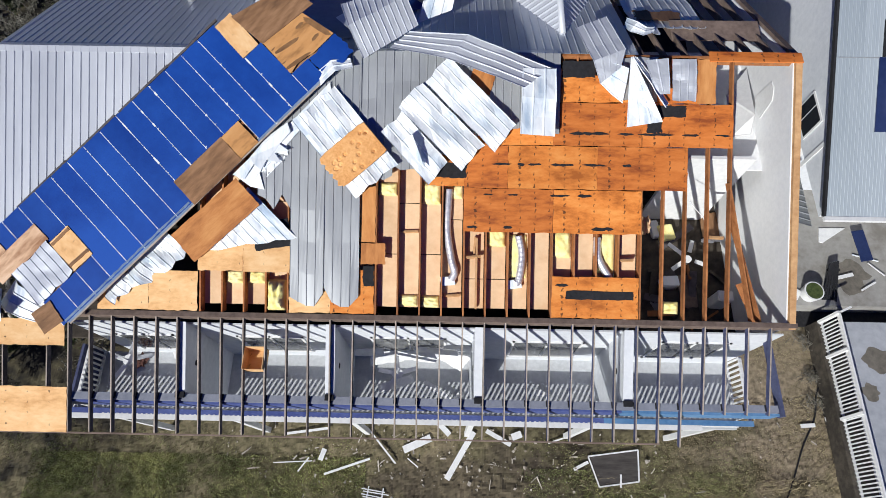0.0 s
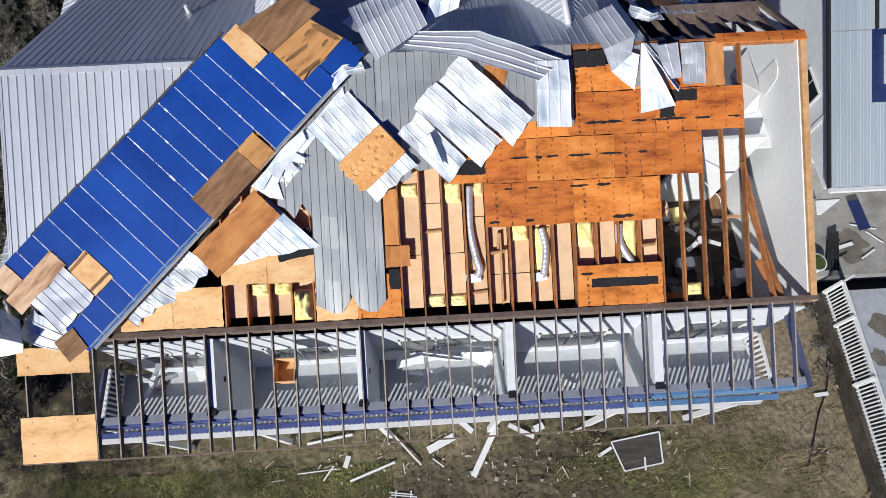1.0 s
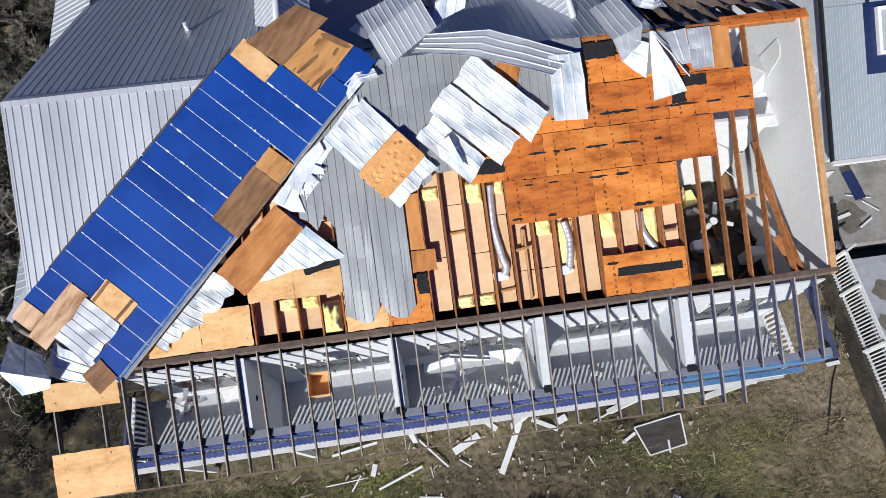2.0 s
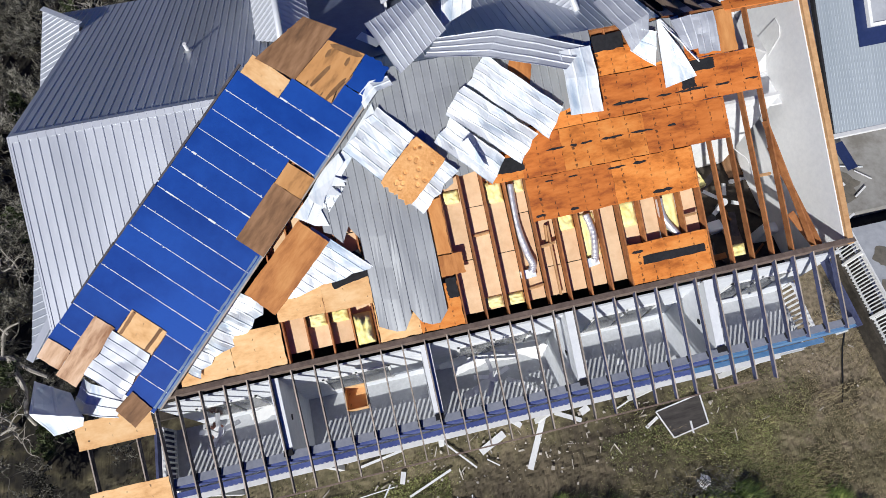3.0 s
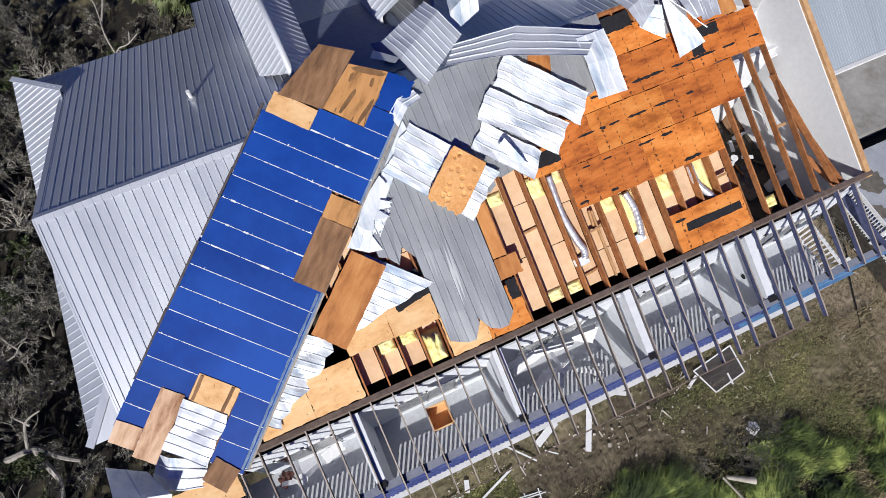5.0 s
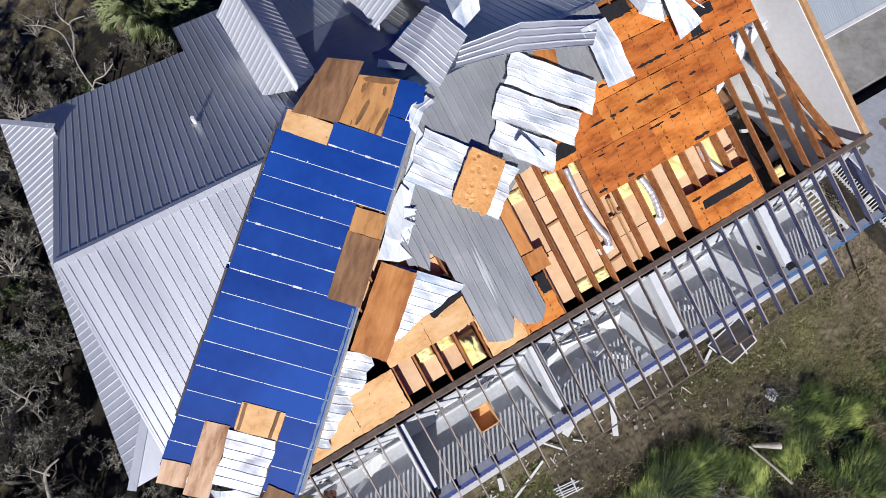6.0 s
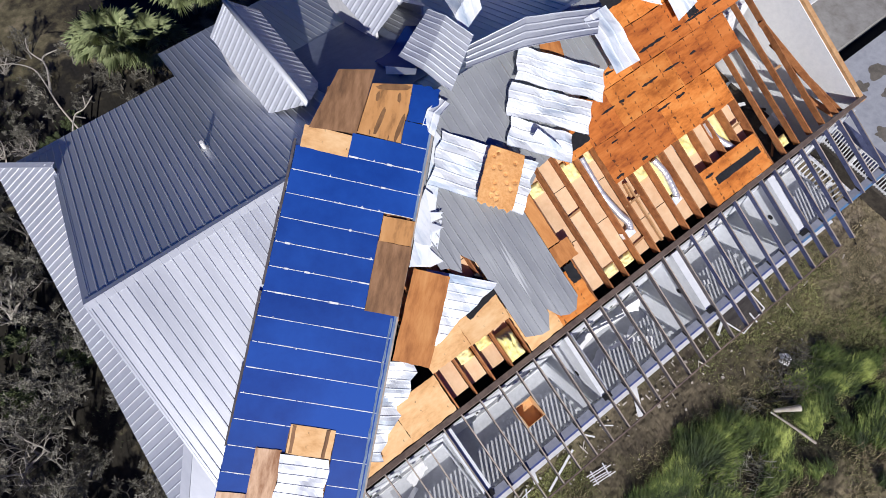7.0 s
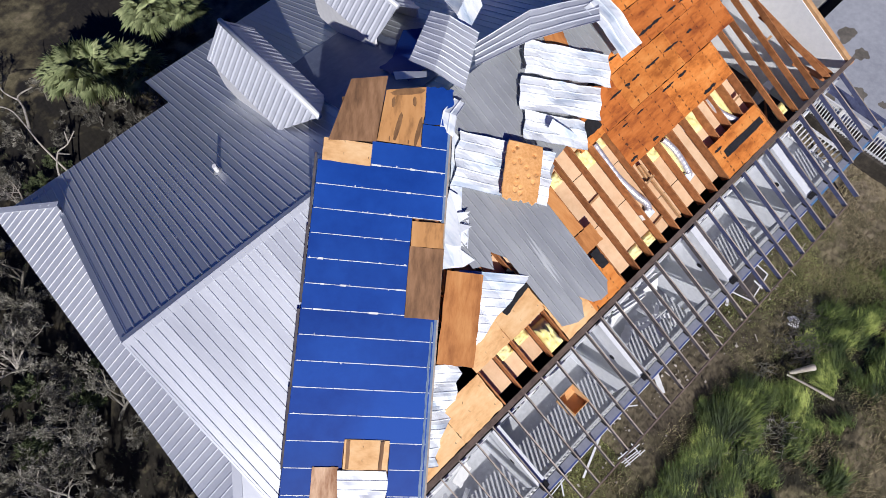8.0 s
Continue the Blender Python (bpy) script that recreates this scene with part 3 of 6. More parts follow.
part("ridge_board", box(7.0, 9.5, RIDGE_Y - 0.16, RIDGE_Y + 0.16, RIDGE_Z - 0.02, RIDGE_Z + 0.02), PLY_RED, house)
# bare rafters and purlins of the back slope
for k in range(26, 33):
    x = -10.41 + STEP * k
    part("rafter", beam((x, RIDGE_Y + 0.05, zb(RIDGE_Y + 0.05) - 0.006), (x, 18.9, zb(18.9) - 0.006), 0.042, 0.2), LUMBER_GREY, house)
part("purlin", beam((6.4, 12.66, zb(12.66) + 0.04), (9.0, 12.66, zb(12.66) + 0.04), 0.74, 0.03), LUMBER_GREY, house, "bare brown sheathing board across the rafters")
for x, y0, w in ((5.62, 12.2, 0.66), (6.36, 12.55, 0.8), (7.1, 12.6, 0.68)):
    put(part("roof_panel", ribbed(w, 7.0, rumple(0.05, x), steps=12, ragged=0.12, seed=int(x * 7)), METAL_LIGHT, house, "roofing with a torn buckled upper edge"), back(x, y0 + 7.0 * 0.9, 180, 0.09))
put(part("felt_scrap", board(1.35, 0.75, 0.006, 0.1, 15, 9), PLY_BROWN, house, "brown paper backing left on the metal"), back(6.1, 13.0, -6, 0.16))

# metal roof that still lies: front slope
for i in range(8):
    x = -12.39 + 0.9144 * (i + 0.5)
    y0 = max(5.6, 11.6 + (x + 6.4) * 0.875 - 1.2)
    put(part("roof_panel", ribbed(0.9144, (RIDGE_Y - y0) / CF, rib=0.030), METAL_LIGHT, house), front(x, y0, 0, 0.02))
TORN = {-4.3: (-0.18, 0.17, 0.17, 0.04, -0.09), -3.385: (-0.28, 0.03, 0.0, -0.12, -0.55)}
for x0, x1, y0, rag in ((-5.2, -4.3, 7.3, 0.25), (-4.3, -3.385, 4.82, 0.02), (-3.385, -2.42, 4.68, 0.03), (-2.47, -1.55, 7.9, 0.1), (-1.55, -0.64, 8.2, 0.1), (-0.64, 0.27, 8.5, 0.1), (0.27, 1.19, 9.0, 0.1), (1.19, 2.1, 9.2, 0.1), (2.1, 2.95, 9.1, 0.05)):
    o = part("roof_panel", ribbed(x1 - x0, (RIDGE_Y - y0) / CF, rumple(0.03, x0), steps=8, ragged=rag, seed=int(x0 * 10), tear=TORN.get(x0, ())), METAL_GREY, house, "grey ribbed roofing with a torn lower edge")
    put(o, front((x0 + x1) / 2, RIDGE_Y, 180, 0.075))
# back slope
for i in range(20):
    x = WEST + 0.07 + 0.9144 * (i + 0.5)
    if x > 5.45:
        break
    y1 = 19.58 if x < -7.5 else 22.1
    put(part("roof_panel", ribbed(0.9144, (y1 - RIDGE_Y) / math.cos(math.atan(BACK)), rib=0.0155), METAL_LIGHT, house), back(x, RIDGE_Y, 0, 0.02))
bm = bmesh.new()
line = []
for i in range(8):
    line += [(WEST + 0.07 - 0.2286 * (i + u), h) for u, h in ((0.0, 0.024), (0.08, 0.024), (0.14, 0.0), (0.94, 0.0))]
line = [(x, h) for x, h in line if x > -14.03] + [(-14.03, 0.024)]
far = [(x, min(19.58, 17.75 + (WEST + 0.05 - x) * 1.07)) for x, h in line]
hip_top = [bm.verts.new((x, y, zb(y) + 0.02 + h)) for (x, y), (_, h) in zip(far, line)]
hip_low = [bm.verts.new((x, 19.6, zb(19.6) + 0.02 + h)) for x, h in line]
for i in range(len(line) - 1):
    bm.faces.new((hip_top[i + 1], hip_top[i], hip_low[i], hip_low[i + 1]))
bmesh.ops.recalc_face_normals(bm, faces=bm.faces)
o = part("roof_panel", bm, METAL_LIGHT, house)
o.modifiers.new("thick", "SOLIDIFY").thickness = 0.005
for sgn, h in ((1, 0), (-1, 0.0)):
    a = math.atan(SLOPE if sgn < 0 else BACK)
    m = Matrix.Translation((WEST - 0.05, RIDGE_Y, RIDGE_Z + 0.046)) @ pose(0, 0, 0, -sgn * math.degrees(a))
    put(part("ridge_cap", box(0, 6.3 if sgn > 0 else 6.1, min(0, sgn * 0.16), max(0, sgn * 0.16), 0, 0.006), METAL_LIGHT, house), m)
    put(part("ridge_cap", box(8.6, 15.3, min(0, sgn * 0.16), max(0, sgn * 0.16), 0, 0.006), METAL_LIGHT, house), m)
part("rake_trim", beam((WEST - 0.03, 5.6, zf(5.6) + 0.05), (WEST - 0.03, RIDGE_Y, RIDGE_Z + 0.05), 0.1, 0.12), METAL_LIGHT, house)
part("rake_trim", beam((WEST + 0.02, RIDGE_Y, RIDGE_Z + 0.034), (WEST + 0.02, 17.6, zb(17.6) + 0.034), 0.2, 0.12), METAL_LIGHT, house)

# west skirt of the roof, cut along its two hips
WS = 0.45
cw = math.cos(math.atan(WS))


def skirt_panel(y0, y1):
    """Ribs run down to the west; the lower end is at x = -14.05."""
    bm = bmesh.new()
    n = max(1, round((y1 - y0) / PITCH))
    prof = []
    for i in range(n):
        a, p = y0 + i * (y1 - y0) / n, (y1 - y0) / n
        prof += [(a, 0.018), (a + 0.05 * p, 0.018), (a + 0.09 * p, 0), (a + 0.96 * p, 0)]
    prof.append((y1, 0.018))
    up, dn = [], []
    for y, h in prof:
        top = WEST + 0.03
        if y < 8.65:
            top = min(top, -14.05 + (y - 6.45) * 0.78)
        if y > 17.6:
            top = min(top, -14.05 + (19.62 - y) * 0.95)
        top = max(top, -14.04)
        up.append(bm.verts.new((top, y, 9.97 + WS * (top - WEST) + h)))
        dn.append(bm.verts.new((-14.05, y, 9.97 + WS * (-14.05 - WEST) + h)))
    for i in range(len(prof) - 1):
        bm.faces.new((up[i], up[i + 1], dn[i + 1], dn[i]))
    bmesh.ops.recalc_face_normals(bm, faces=bm.faces)
    return bm


for i in range(14):
    y0 = 6.45 + 0.9405 * i
    o = part("roof_panel", skirt_panel(y0, y0 + 0.9405), METAL_LIGHT, house)
    mod = o.modifiers.new("thick", "SOLIDIFY")
    mod.thickness, mod.offset = 0.005, -1
part("hip_cap", beam((-12.32, 8.66, 10.03), (-14.07, 6.43, 9.25), 0.24, 0.02), METAL_LIGHT, house)
part("roof_panel", prism([(-12.4, 8.6, 9.96), (-14.05, 6.45, 9.22), (-11.4, 6.45, 9.22)], 0.02), METAL_LIGHT, house)
part("hip_cap", beam((-12.3, 17.75, 10.0), (-14.07, 19.62, 9.24), 0.2, 0.02), METAL_LIGHT, house)
part("soffit", box(-14.0, -12.3, 6.6, 19.2, 9.05, 9.1), WHITE, house)


def dormer(xr, zr, half, drop, y0, y1, yl):
    """A cross gable on the back slope: ridge along y from y0 to y1 at zr, sides falling by drop over half."""
    for sg in (-1, 1):
        n = round((y1 - y0) / PITCH)
        bm = bmesh.new()
        top, low = [], []
        for i in range(n * 4 + 1):
            y = y0 + (y1 - y0) * i / (n * 4)
            h = 0.032 if i % 4 == 0 else 0.0
            reach = min(1.0, max(0.02, (y - y0 + 0.02) / (yl - y0)))
            top.append(bm.verts.new((xr, y, zr + h)))
            low.append(bm.verts.new((xr + sg * half * reach, y, zr - drop * reach + h)))
        for i in range(n * 4):
            f = (top[i], top[i + 1], low[i + 1], low[i])
            bm.faces.new(f if sg < 0 else tuple(reversed(f)))
        o = part("dormer_roof", bm, METAL_SUNLIT, house)
        mod = o.modifiers.new("thick", "SOLIDIFY")
        mod.thickness = 0.01
    bm = bmesh.new()
    v = [bm.verts.new(p) for p in ((xr - half * 0.9, y1 - 0.1, zr - drop - 1.2), (xr + half * 0.9, y1 - 0.1, zr - drop - 1.2), (xr + half * 0.9, y1 - 0.1, zr - drop * 0.92), (xr, y1 - 0.1, zr - 0.05), (xr - half * 0.9, y1 - 0.1, zr - drop * 0.92))]
    g = bmesh.ops.extrude_face_region(bm, geom=[bm.faces.new(v)])
    bmesh.ops.translate(bm, verts=[e for e in g["geom"] if isinstance(e, bmesh.types.BMVert)], vec=(0, 0.08, 0))
    bmesh.ops.recalc_face_normals(bm, faces=bm.faces)
    part("dormer_wall", bm, WHITE, house)
    for sg in (-1, 1):
        part("dormer_side", box(xr + sg * half * 0.86 - 0.04, xr + sg * half * 0.86 + 0.04, yl, y1 - 0.1, zr - drop - 1.3, zr - drop * 0.9), WHITE, house)
        part("dormer_rake", beam((xr, y1 - 0.04, zr + 0.03), (xr + sg * half * 1.02, y1 - 0.04, zr - drop * 1.02 + 0.03), 0.13, 0.07), METAL_SUNLIT, house)
    part("dormer_ridge_cap", tube([(xr, y0, zr - 0.02), (xr, y1 + 0.05, zr - 0.02)], (0.09, 0.09), 12, 1), METAL_SUNLIT, house, smooth=True)


dormer(-5.38, 12.4, 0.86, 0.95, 13.15, 17.75, 14.25)
dormer(-1.25, 12.4, 1.0, 0.9, 14.6, 17.9, 14.75)
put(part("underlayment", board(3.1, 5.6, 0.006, 0.03, 5, 24), SOFT_DARK, house, "smooth dark underlayment on the back slope"), back(-3.15, 11.75, 0, 0.05))
put(part("underlayment", board(1.1, 1.5, 0.006, 0.04, 6), BLUE, house, "blue underlayment in the shade"), back(-2.35, 12.25, 0, 0.12))
put(part("underlayment", prism([(-1.0, 0.0, 0), (0.62, 1.75, 0), (0.25, 2.4, 0), (-1.45, 1.0, 0)], 0.006), BLUE, house, "blue underlayment in the shade"), back(-1.42, 12.36, 0, 0.10))
dormer(3.2, 12.45, 1.15, 1.2, 12.3, 16.5, 13.6)
part("vent_pipe", tube([(-8.28, 14.3, 11.3), (-8.28, 14.3, 11.78)], (0.06, 0.06), 12, 2), WHITE, house, "white plastic vent pipe")
bm = bmesh.new()
bmesh.ops.create_cone(bm, cap_ends=True, segments=16, radius1=0.16, radius2=0.07, depth=0.1)
put(part("vent_flashing", bm, METAL_GREY, house), back(-8.28, 14.3, 0, 0.06))

# plywood deck, sheet by sheet
for n, (x0, x1, y0, y1, mat) in enumerate((
    (-9.6, -8.2, 4.5, 5.5, PLY_YELLOW), (-8.19, -6.84, 4.5, 5.5, PLY_YELLOW), (-6.84, -5.6, 5.52, 6.25, PLY_YELLOW), (-5.59, -4.3, 5.5, 6.3, PLY_YELLOW), (-4.32, -3.2, 4.5, 5.6, PLY_YELLOW), (-3.19, -2.0, 4.5, 5.6, PLY_ORANGE),
    (-2.45, -1.98, 6.3, 7.7, PLY_TAN), (-2.45, -1.7, 5.75, 6.28, PLY_TAN),
    (0.42, 2.85, 6.61, 7.7, PLY_RED), (2.86, 5.25, 6.61, 7.7, PLY_ORANGE),
    (0.42, 1.6, 7.71, 8.79, PLY_RED), (1.61, 4.03, 7.71, 8.79, PLY_ORANGE), (4.04, 6.47, 7.71, 8.79, PLY_RED),
    (0.42, 2.8, 8.8, 9.88, PLY_ORANGE), (2.81, 5.22, 8.8, 9.88, PLY_RED), (5.23, 7.68, 8.8, 9.88, PLY_RED),
    (3.0, 5.0, 9.89, 10.56, PLY_ORANGE), (5.01, 6.68, 9.89, 11.0, PLY_RED), (6.69, 7.19, 9.89, 11.0, PLY_TAN), (-0.6, 0.42, 7.75, 8.6, PLY_ORANGE), (2.86, 5.22, 4.49, 5.53, PLY_ORANGE))):
    o = part("plywood_sheet", board(x1 - x0, (y1 - y0) / CF - 0.006, 0.015, 0.014, n), mat, house)
    put(o, front((x0 + x1) / 2, y0, 0, 0.0))
# black roofing felt left under the nail rows


def slit(w, h, seed):
    """A long tear with tapered ends and an uneven rim."""
    n = max(6, round(w / 0.07))
    up, dn = [], []
    for i in range(n + 1):
        u = i / n
        x = (u - 0.5) * w
        e = min(1.0, 4.5 * min(u, 1 - u) + 0.12)
        up.append((x, h * e * (0.42 + 0.35 * noise.noise(Vector((x * 7, seed, 0.3)))), 0.0))
        dn.append((x, -h * e * (0.30 + 0.40 * noise.noise(Vector((x * 9, seed, 7.3)))), 0.0))
    return prism(up + dn[::-1], 0.004)


rng = random.Random(11)
for y, spans in ((9.06, ((1.9, 2.3), (3.25, 4.35), (4.55, 5.0), (5.1, 6.1), (6.3, 6.75), (7.2, 7.6))), (8.27, ((1.15, 1.7), (1.85, 2.05), (2.15, 2.5), (2.75, 3.4), (3.6, 4.3), (4.7, 4.95))),
                 (7.5, ((0.95, 1.2), (1.6, 1.9), (2.75, 3.3), (3.5, 3.9))), (6.68, ((0.5, 0.8), (1.5, 1.75), (3.9, 4.5))), (5.26, ((2.95, 3.3),))):
    for a, b in spans:
        put(part("felt_scrap", slit(b - a, rng.uniform(0.07, 0.11), int(a * 100)), FELT, house), front((a + b) / 2, y + 0.045, rng.uniform(-1.5, 1.5), 0.021))
put(part("felt_scrap", board(1.84, 0.235, 0.004, 0.014, 3, 9), FELT, house), front(4.16, 4.96, 0, 0.018))
for x, y, w, l, tn, sd in ((3.47, 10.5, 0.88, 0.45, 0, 4), (0.02, 7.95, 0.9, 0.42, 0, 5), (-4.75, 6.1, 1.0, 0.75, 10, 6), (5.55, 9.15, 0.4, 0.4, 0, 7), (5.9, 9.55, 1.0, 0.3, 0, 8), (-2.15, 5.2, 0.3, 0.55, 0, 9), (0.6, 9.2, 1.6, 0.6, -40, 10)):
    put(part("felt_scrap", board(w, l, 0.004, 0.022, sd, 9), FELT, house), front(x, y, tn, 0.018))

# balcony
part("balcony_floor", box(-11.6, 9.5, 2.1, 4.25, FLOOR_Z - 0.2, FLOOR_Z), DECK_GREY, house)
part("header_beam", box(-10.7, 9.2, 2.22, 2.42, 8.86, 9.03), HEADER_GREY, house, "grey front header beam of the porch")
part("fascia", box(-10.7, 4.9, 2.165, 2.215, 8.3, 8.94), BLUE_PAINT, house, "blue painted front fascia board")
part("fascia", box(4.9, 9.25, 2.145, 2.215, 8.3, 8.94), CYAN_PAINT, house, "sky-blue painted front fascia board")
part("fascia", box(9.26, 9.32, 2.12, 4.3, 8.75, 9.1), RAFTER_BLUE, house)
bm = bmesh.new()
for i in range(103):
    x = -10.6 + i * 0.15
    box(x, x + 0.06, 2.085, 2.10, FLOOR_Z + 1.15, FLOOR_Z + 1.156, bm)
tagged(part("trim_block", bm, WHITE, house), kind="stuff")
for x in (-7.35, -3.2, 0.93, 5.05):
    bm = bmesh.new()
    hexa(bm, [(x - 0.13, 2.46, FLOOR_Z), (x + 0.13, 2.46, FLOOR_Z), (x + 0.13, 4.25, FLOOR_Z), (x - 0.13, 4.25, FLOOR_Z)],
         [(x - 0.13, 2.46, zf(2.46) - 0.17), (x + 0.13, 2.46, zf(2.46) - 0.17), (x + 0.13, 4.25, zf(4.25) - 0.17), (x - 0.13, 4.25, zf(4.25) - 0.17)])
    part("dividing_wall", bm, WALL, house)
    for sg in (-1, 1):
        bm = bmesh.new()
        bmesh.ops.create_cone(bm, cap_ends=True, segments=16, radius1=0.085, radius2=0.085, depth=0.02)
        put(part("wall_vent", bm, FELT, house, "small round black wall vent"), pose(x + sg * 0.135, 3.35, 8.7, 0, 90, 0))
    part("bracket", box(x - 0.12, x + 0.12, 2.3, 2.46, 9.05, 9.14), FELT, house, "black steel bracket")
    part("post", box(x - 0.1, x + 0.1, 2.2, 2.4, 0, FLOOR_Z - 0.2), WHITE, house)
part("top_rail", box(-11.6, 7.9, 1.93, 2.08, FLOOR_Z + 1.06, FLOOR_Z + 1.15), WHITE, house)
part("rail_board", box(-11.6, 4.9, 2.082, 2.24, FLOOR_Z + 1.06, FLOOR_Z + 1.15), BLUE_PAINT, house, "deep blue painted board along the railing")
part("rail_board", box(4.902, 9.5, 2.083, 2.24, FLOOR_Z + 1.06, FLOOR_Z + 1.15), CYAN_PAINT, house, "sky-blue painted board along the railing")
part("bottom_rail", box(-11.6, 9.5, 2.15, 2.22, FLOOR_Z + 0.08, FLOOR_Z + 0.14), WHITE, house)
me = bpy.data.meshes.new("baluster")
bm = box(-0.035, 0.035, -0.025, 0.025, FLOOR_Z + 0.1, FLOOR_Z + 1.08)
bm.to_mesh(me)
bm.free()
me.materials.append(WHITE)
for i in range(127):
    o = new("baluster", me)
    o.location, o.parent = (-11.5 + i * 0.165, 2.185, 0), house
for x in (-11.55, 9.45):
    part("side_rail", box(x - 0.05, x + 0.05, 2.243, 4.25, FLOOR_Z + 1.0, FLOOR_Z + 1.06), WHITE, house)
    part("side_rail", box(x - 0.035, x + 0.035, 2.24, 4.25, FLOOR_Z + 0.08, FLOOR_Z + 0.14), WHITE, house)
    for i in range(12):
        o = new("baluster", me)
        o.location, o.parent = (x, 2.4 + i * 0.165, 0), house
for x in (-11.4, 9.2):
    part("post", box(x - 0.1, x + 0.1, 2.2, 2.4, 0, FLOOR_Z - 0.2), WHITE, house)
part("beam", box(-11.5, 9.4, 2.22, 2.36, FLOOR_Z - 0.45, FLOOR_Z - 0.2), WHITE, house)


# windows of the five rooms behind the balcony
PANE = grain("dusty_window_glass", (0.10, 0.105, 0.11), (0.17, 0.175, 0.18), (1, 1, 1), 4, 0.8, 0.15, bump=0.0, spec=0.5)
for xa, xb, za, zz in ((-9.95, -8.2, 6.5, 8.4), (-6.3, -4.3, 6.5, 8.4), (-2.25, 0.0, 6.5, 8.55), (2.0, 4.15, 6.4, 8.4), (6.35, 8.4, 6.6, 8.7)):
    frame_box = bmesh.new()
    for q in ((xa, xb, za, za + 0.07), (xa, xb, zz - 0.07, zz), (xa, xa + 0.07, za, zz), (xb - 0.07, xb, za, zz), ((xa + xb) / 2 - 0.03, (xa + xb) / 2 + 0.03, za, zz)):
        box(q[0], q[1], 4.21, 4.25, q[2], q[3], frame_box)
    win = part("window", frame_box, WHITE, house)
    part("pane", box(xa + 0.07, (xa + xb) / 2 - 0.03, 4.235, 4.245, za + 0.07, zz - 0.07), PANE, win, "dull grey glass")
    part("pane", box((xa + xb) / 2 + 0.03, xb - 0.07, 4.235, 4.245, za + 0.07, zz - 0.07), PANE, win, "dull grey glass")

# ---- the blown slab of roof with blue underlayment ----
zx = Vector((-0.0809, -0.3064, 0.9485))
ya = Vector((5.81, 5.3, 2.2))
ya = (ya - zx * ya.dot(zx)).normalized()
SLAB = Matrix.Translation((-7.39, 8.07, 11.86)) @ Matrix((ya.cross(zx), ya, zx)).transposed().to_4x4() @ pose(0, 0, 0.13, 0, 3.0, 0)
slab = thing("roof_slab", "torn slab of roof deck under blue underlayment", "roof section")
for y0, y1, x0, x1 in ((-5.0, -3.3, -2.05, 1.08), (-3.3, -0.9, -2.08, 1.1), (-0.9, 1.5, -2.02, 1.12), (1.5, 3.9, -1.95, 1.12), (3.9, 5.0, -1.6, 0.9)):
    put(part("deck_sheet", box(x0, x1, y0 + 0.004, y1, -0.06, -0.045), PLY_BROWN, slab), SLAB)
for x in (-1.85, -1.3, -0.7, -0.1, 0.5, 1.0):
    put(part("batten", box(x - 0.04, x + 0.04, -4.8, 3.9, -0.045, -0.006), LUMBER, slab), SLAB)
rng = random.Random(3)
for i in range(16):
    y1 = 4.56 - 0.605 * i
    y0 = y1 - 0.605
    xl, xr = -2.02 - 0.016 * (4.5 - y1), 1.12
    if i == 0:
        xl = 0.46
    if i == 1:
        xl = -0.76
    if 4 <= i <= 7:
        xr = 0.37 if y0 > -0.4 else xr
    spans = [(xl, xr)]
    if i in (13,):
        spans = [(xl, -0.82), (0.27, xr)]
    if i in (14, 15):
        spans = [(xl, -1.47), (0.27, xr)]
    for a, b in spans:
        put(part("underlayment_strip", board(b - a, 0.595, 0.004, 0.005, i), BLUE, slab), SLAB @ pose((a + b) / 2, y0 + 0.005, rng.uniform(0, 0.003)))
        bm = bmesh.new()
        x = a + 0.02
        while x < b - 0.05:
            l = rng.uniform(0.05, 0.3)
            w = rng.uniform(0.006, 0.011) * (2.4 if rng.random() < 0.12 and i < 8 else 1)
            box(x, min(x + l, b), y0 - w, y0 + w, 0.005, 0.008, bm)
            if rng.random() < (0.38 if i < 7 else 0.10):
                u = rng.uniform(0.015, 0.05) * rng.choice((-1, 1, 1))
                box(x + l * 0.3, x + l * 0.3 + rng.uniform(0.01, 0.03), min(y0, y0 + u), max(y0, y0 + u), 0.005, 0.009, bm)
            x += l + (rng.uniform(0, 0.02) if rng.random() < 0.6 else -0.01)
        tagged(put(part("seam", bm, WHITE, slab, "white torn seam tape"), SLAB))
put(part("edge_strip", box(1.12, 1.18, -4.95, 4.5, -0.006, 0.002), DUSTY_BLUE, slab), SLAB)
put(part("edge_strip", box(1.18, 1.225, -4.95, 4.5, -0.02, 0.004), LUMBER_ASH, slab, "bare tan edge of the deck"), SLAB)
put(part("edge_strip", board(0.06, 4.6, 0.003, 0.012, 4, 30), DUSTY_BLUE, slab, "dusty worn border of the underlayment"), SLAB @ pose(1.06, -5.0, 0.006))
for y in (-3.0, -1.2, 0.8, 2.6):
    put(part("edge_strip", box(-2.12 - 0.012 * (3 - y), -2.06 - 0.012 * (3 - y), y - 0.95, y + 0.9, -0.05, -0.004), RAFTER_DARK, slab), SLAB)
put(part("underlayment_strip", board(0.72, 1.0, 0.004, 0.03, 77), BLUE, slab), SLAB @ pose(0.84, 4.57, 0.0))


def slab_board(x0, x1, y0, y1, mat, turn, lift, seed, label):
    o = part("plywood_sheet", board(x1 - x0, y1 - y0, 0.016, 0.008, seed, 5), mat, None, label)
    tagged(o, label, "plywood", "loose plywood sheets")
    return put(o, SLAB @ pose((x0 + x1) / 2, y0, lift, 0, 0, turn))


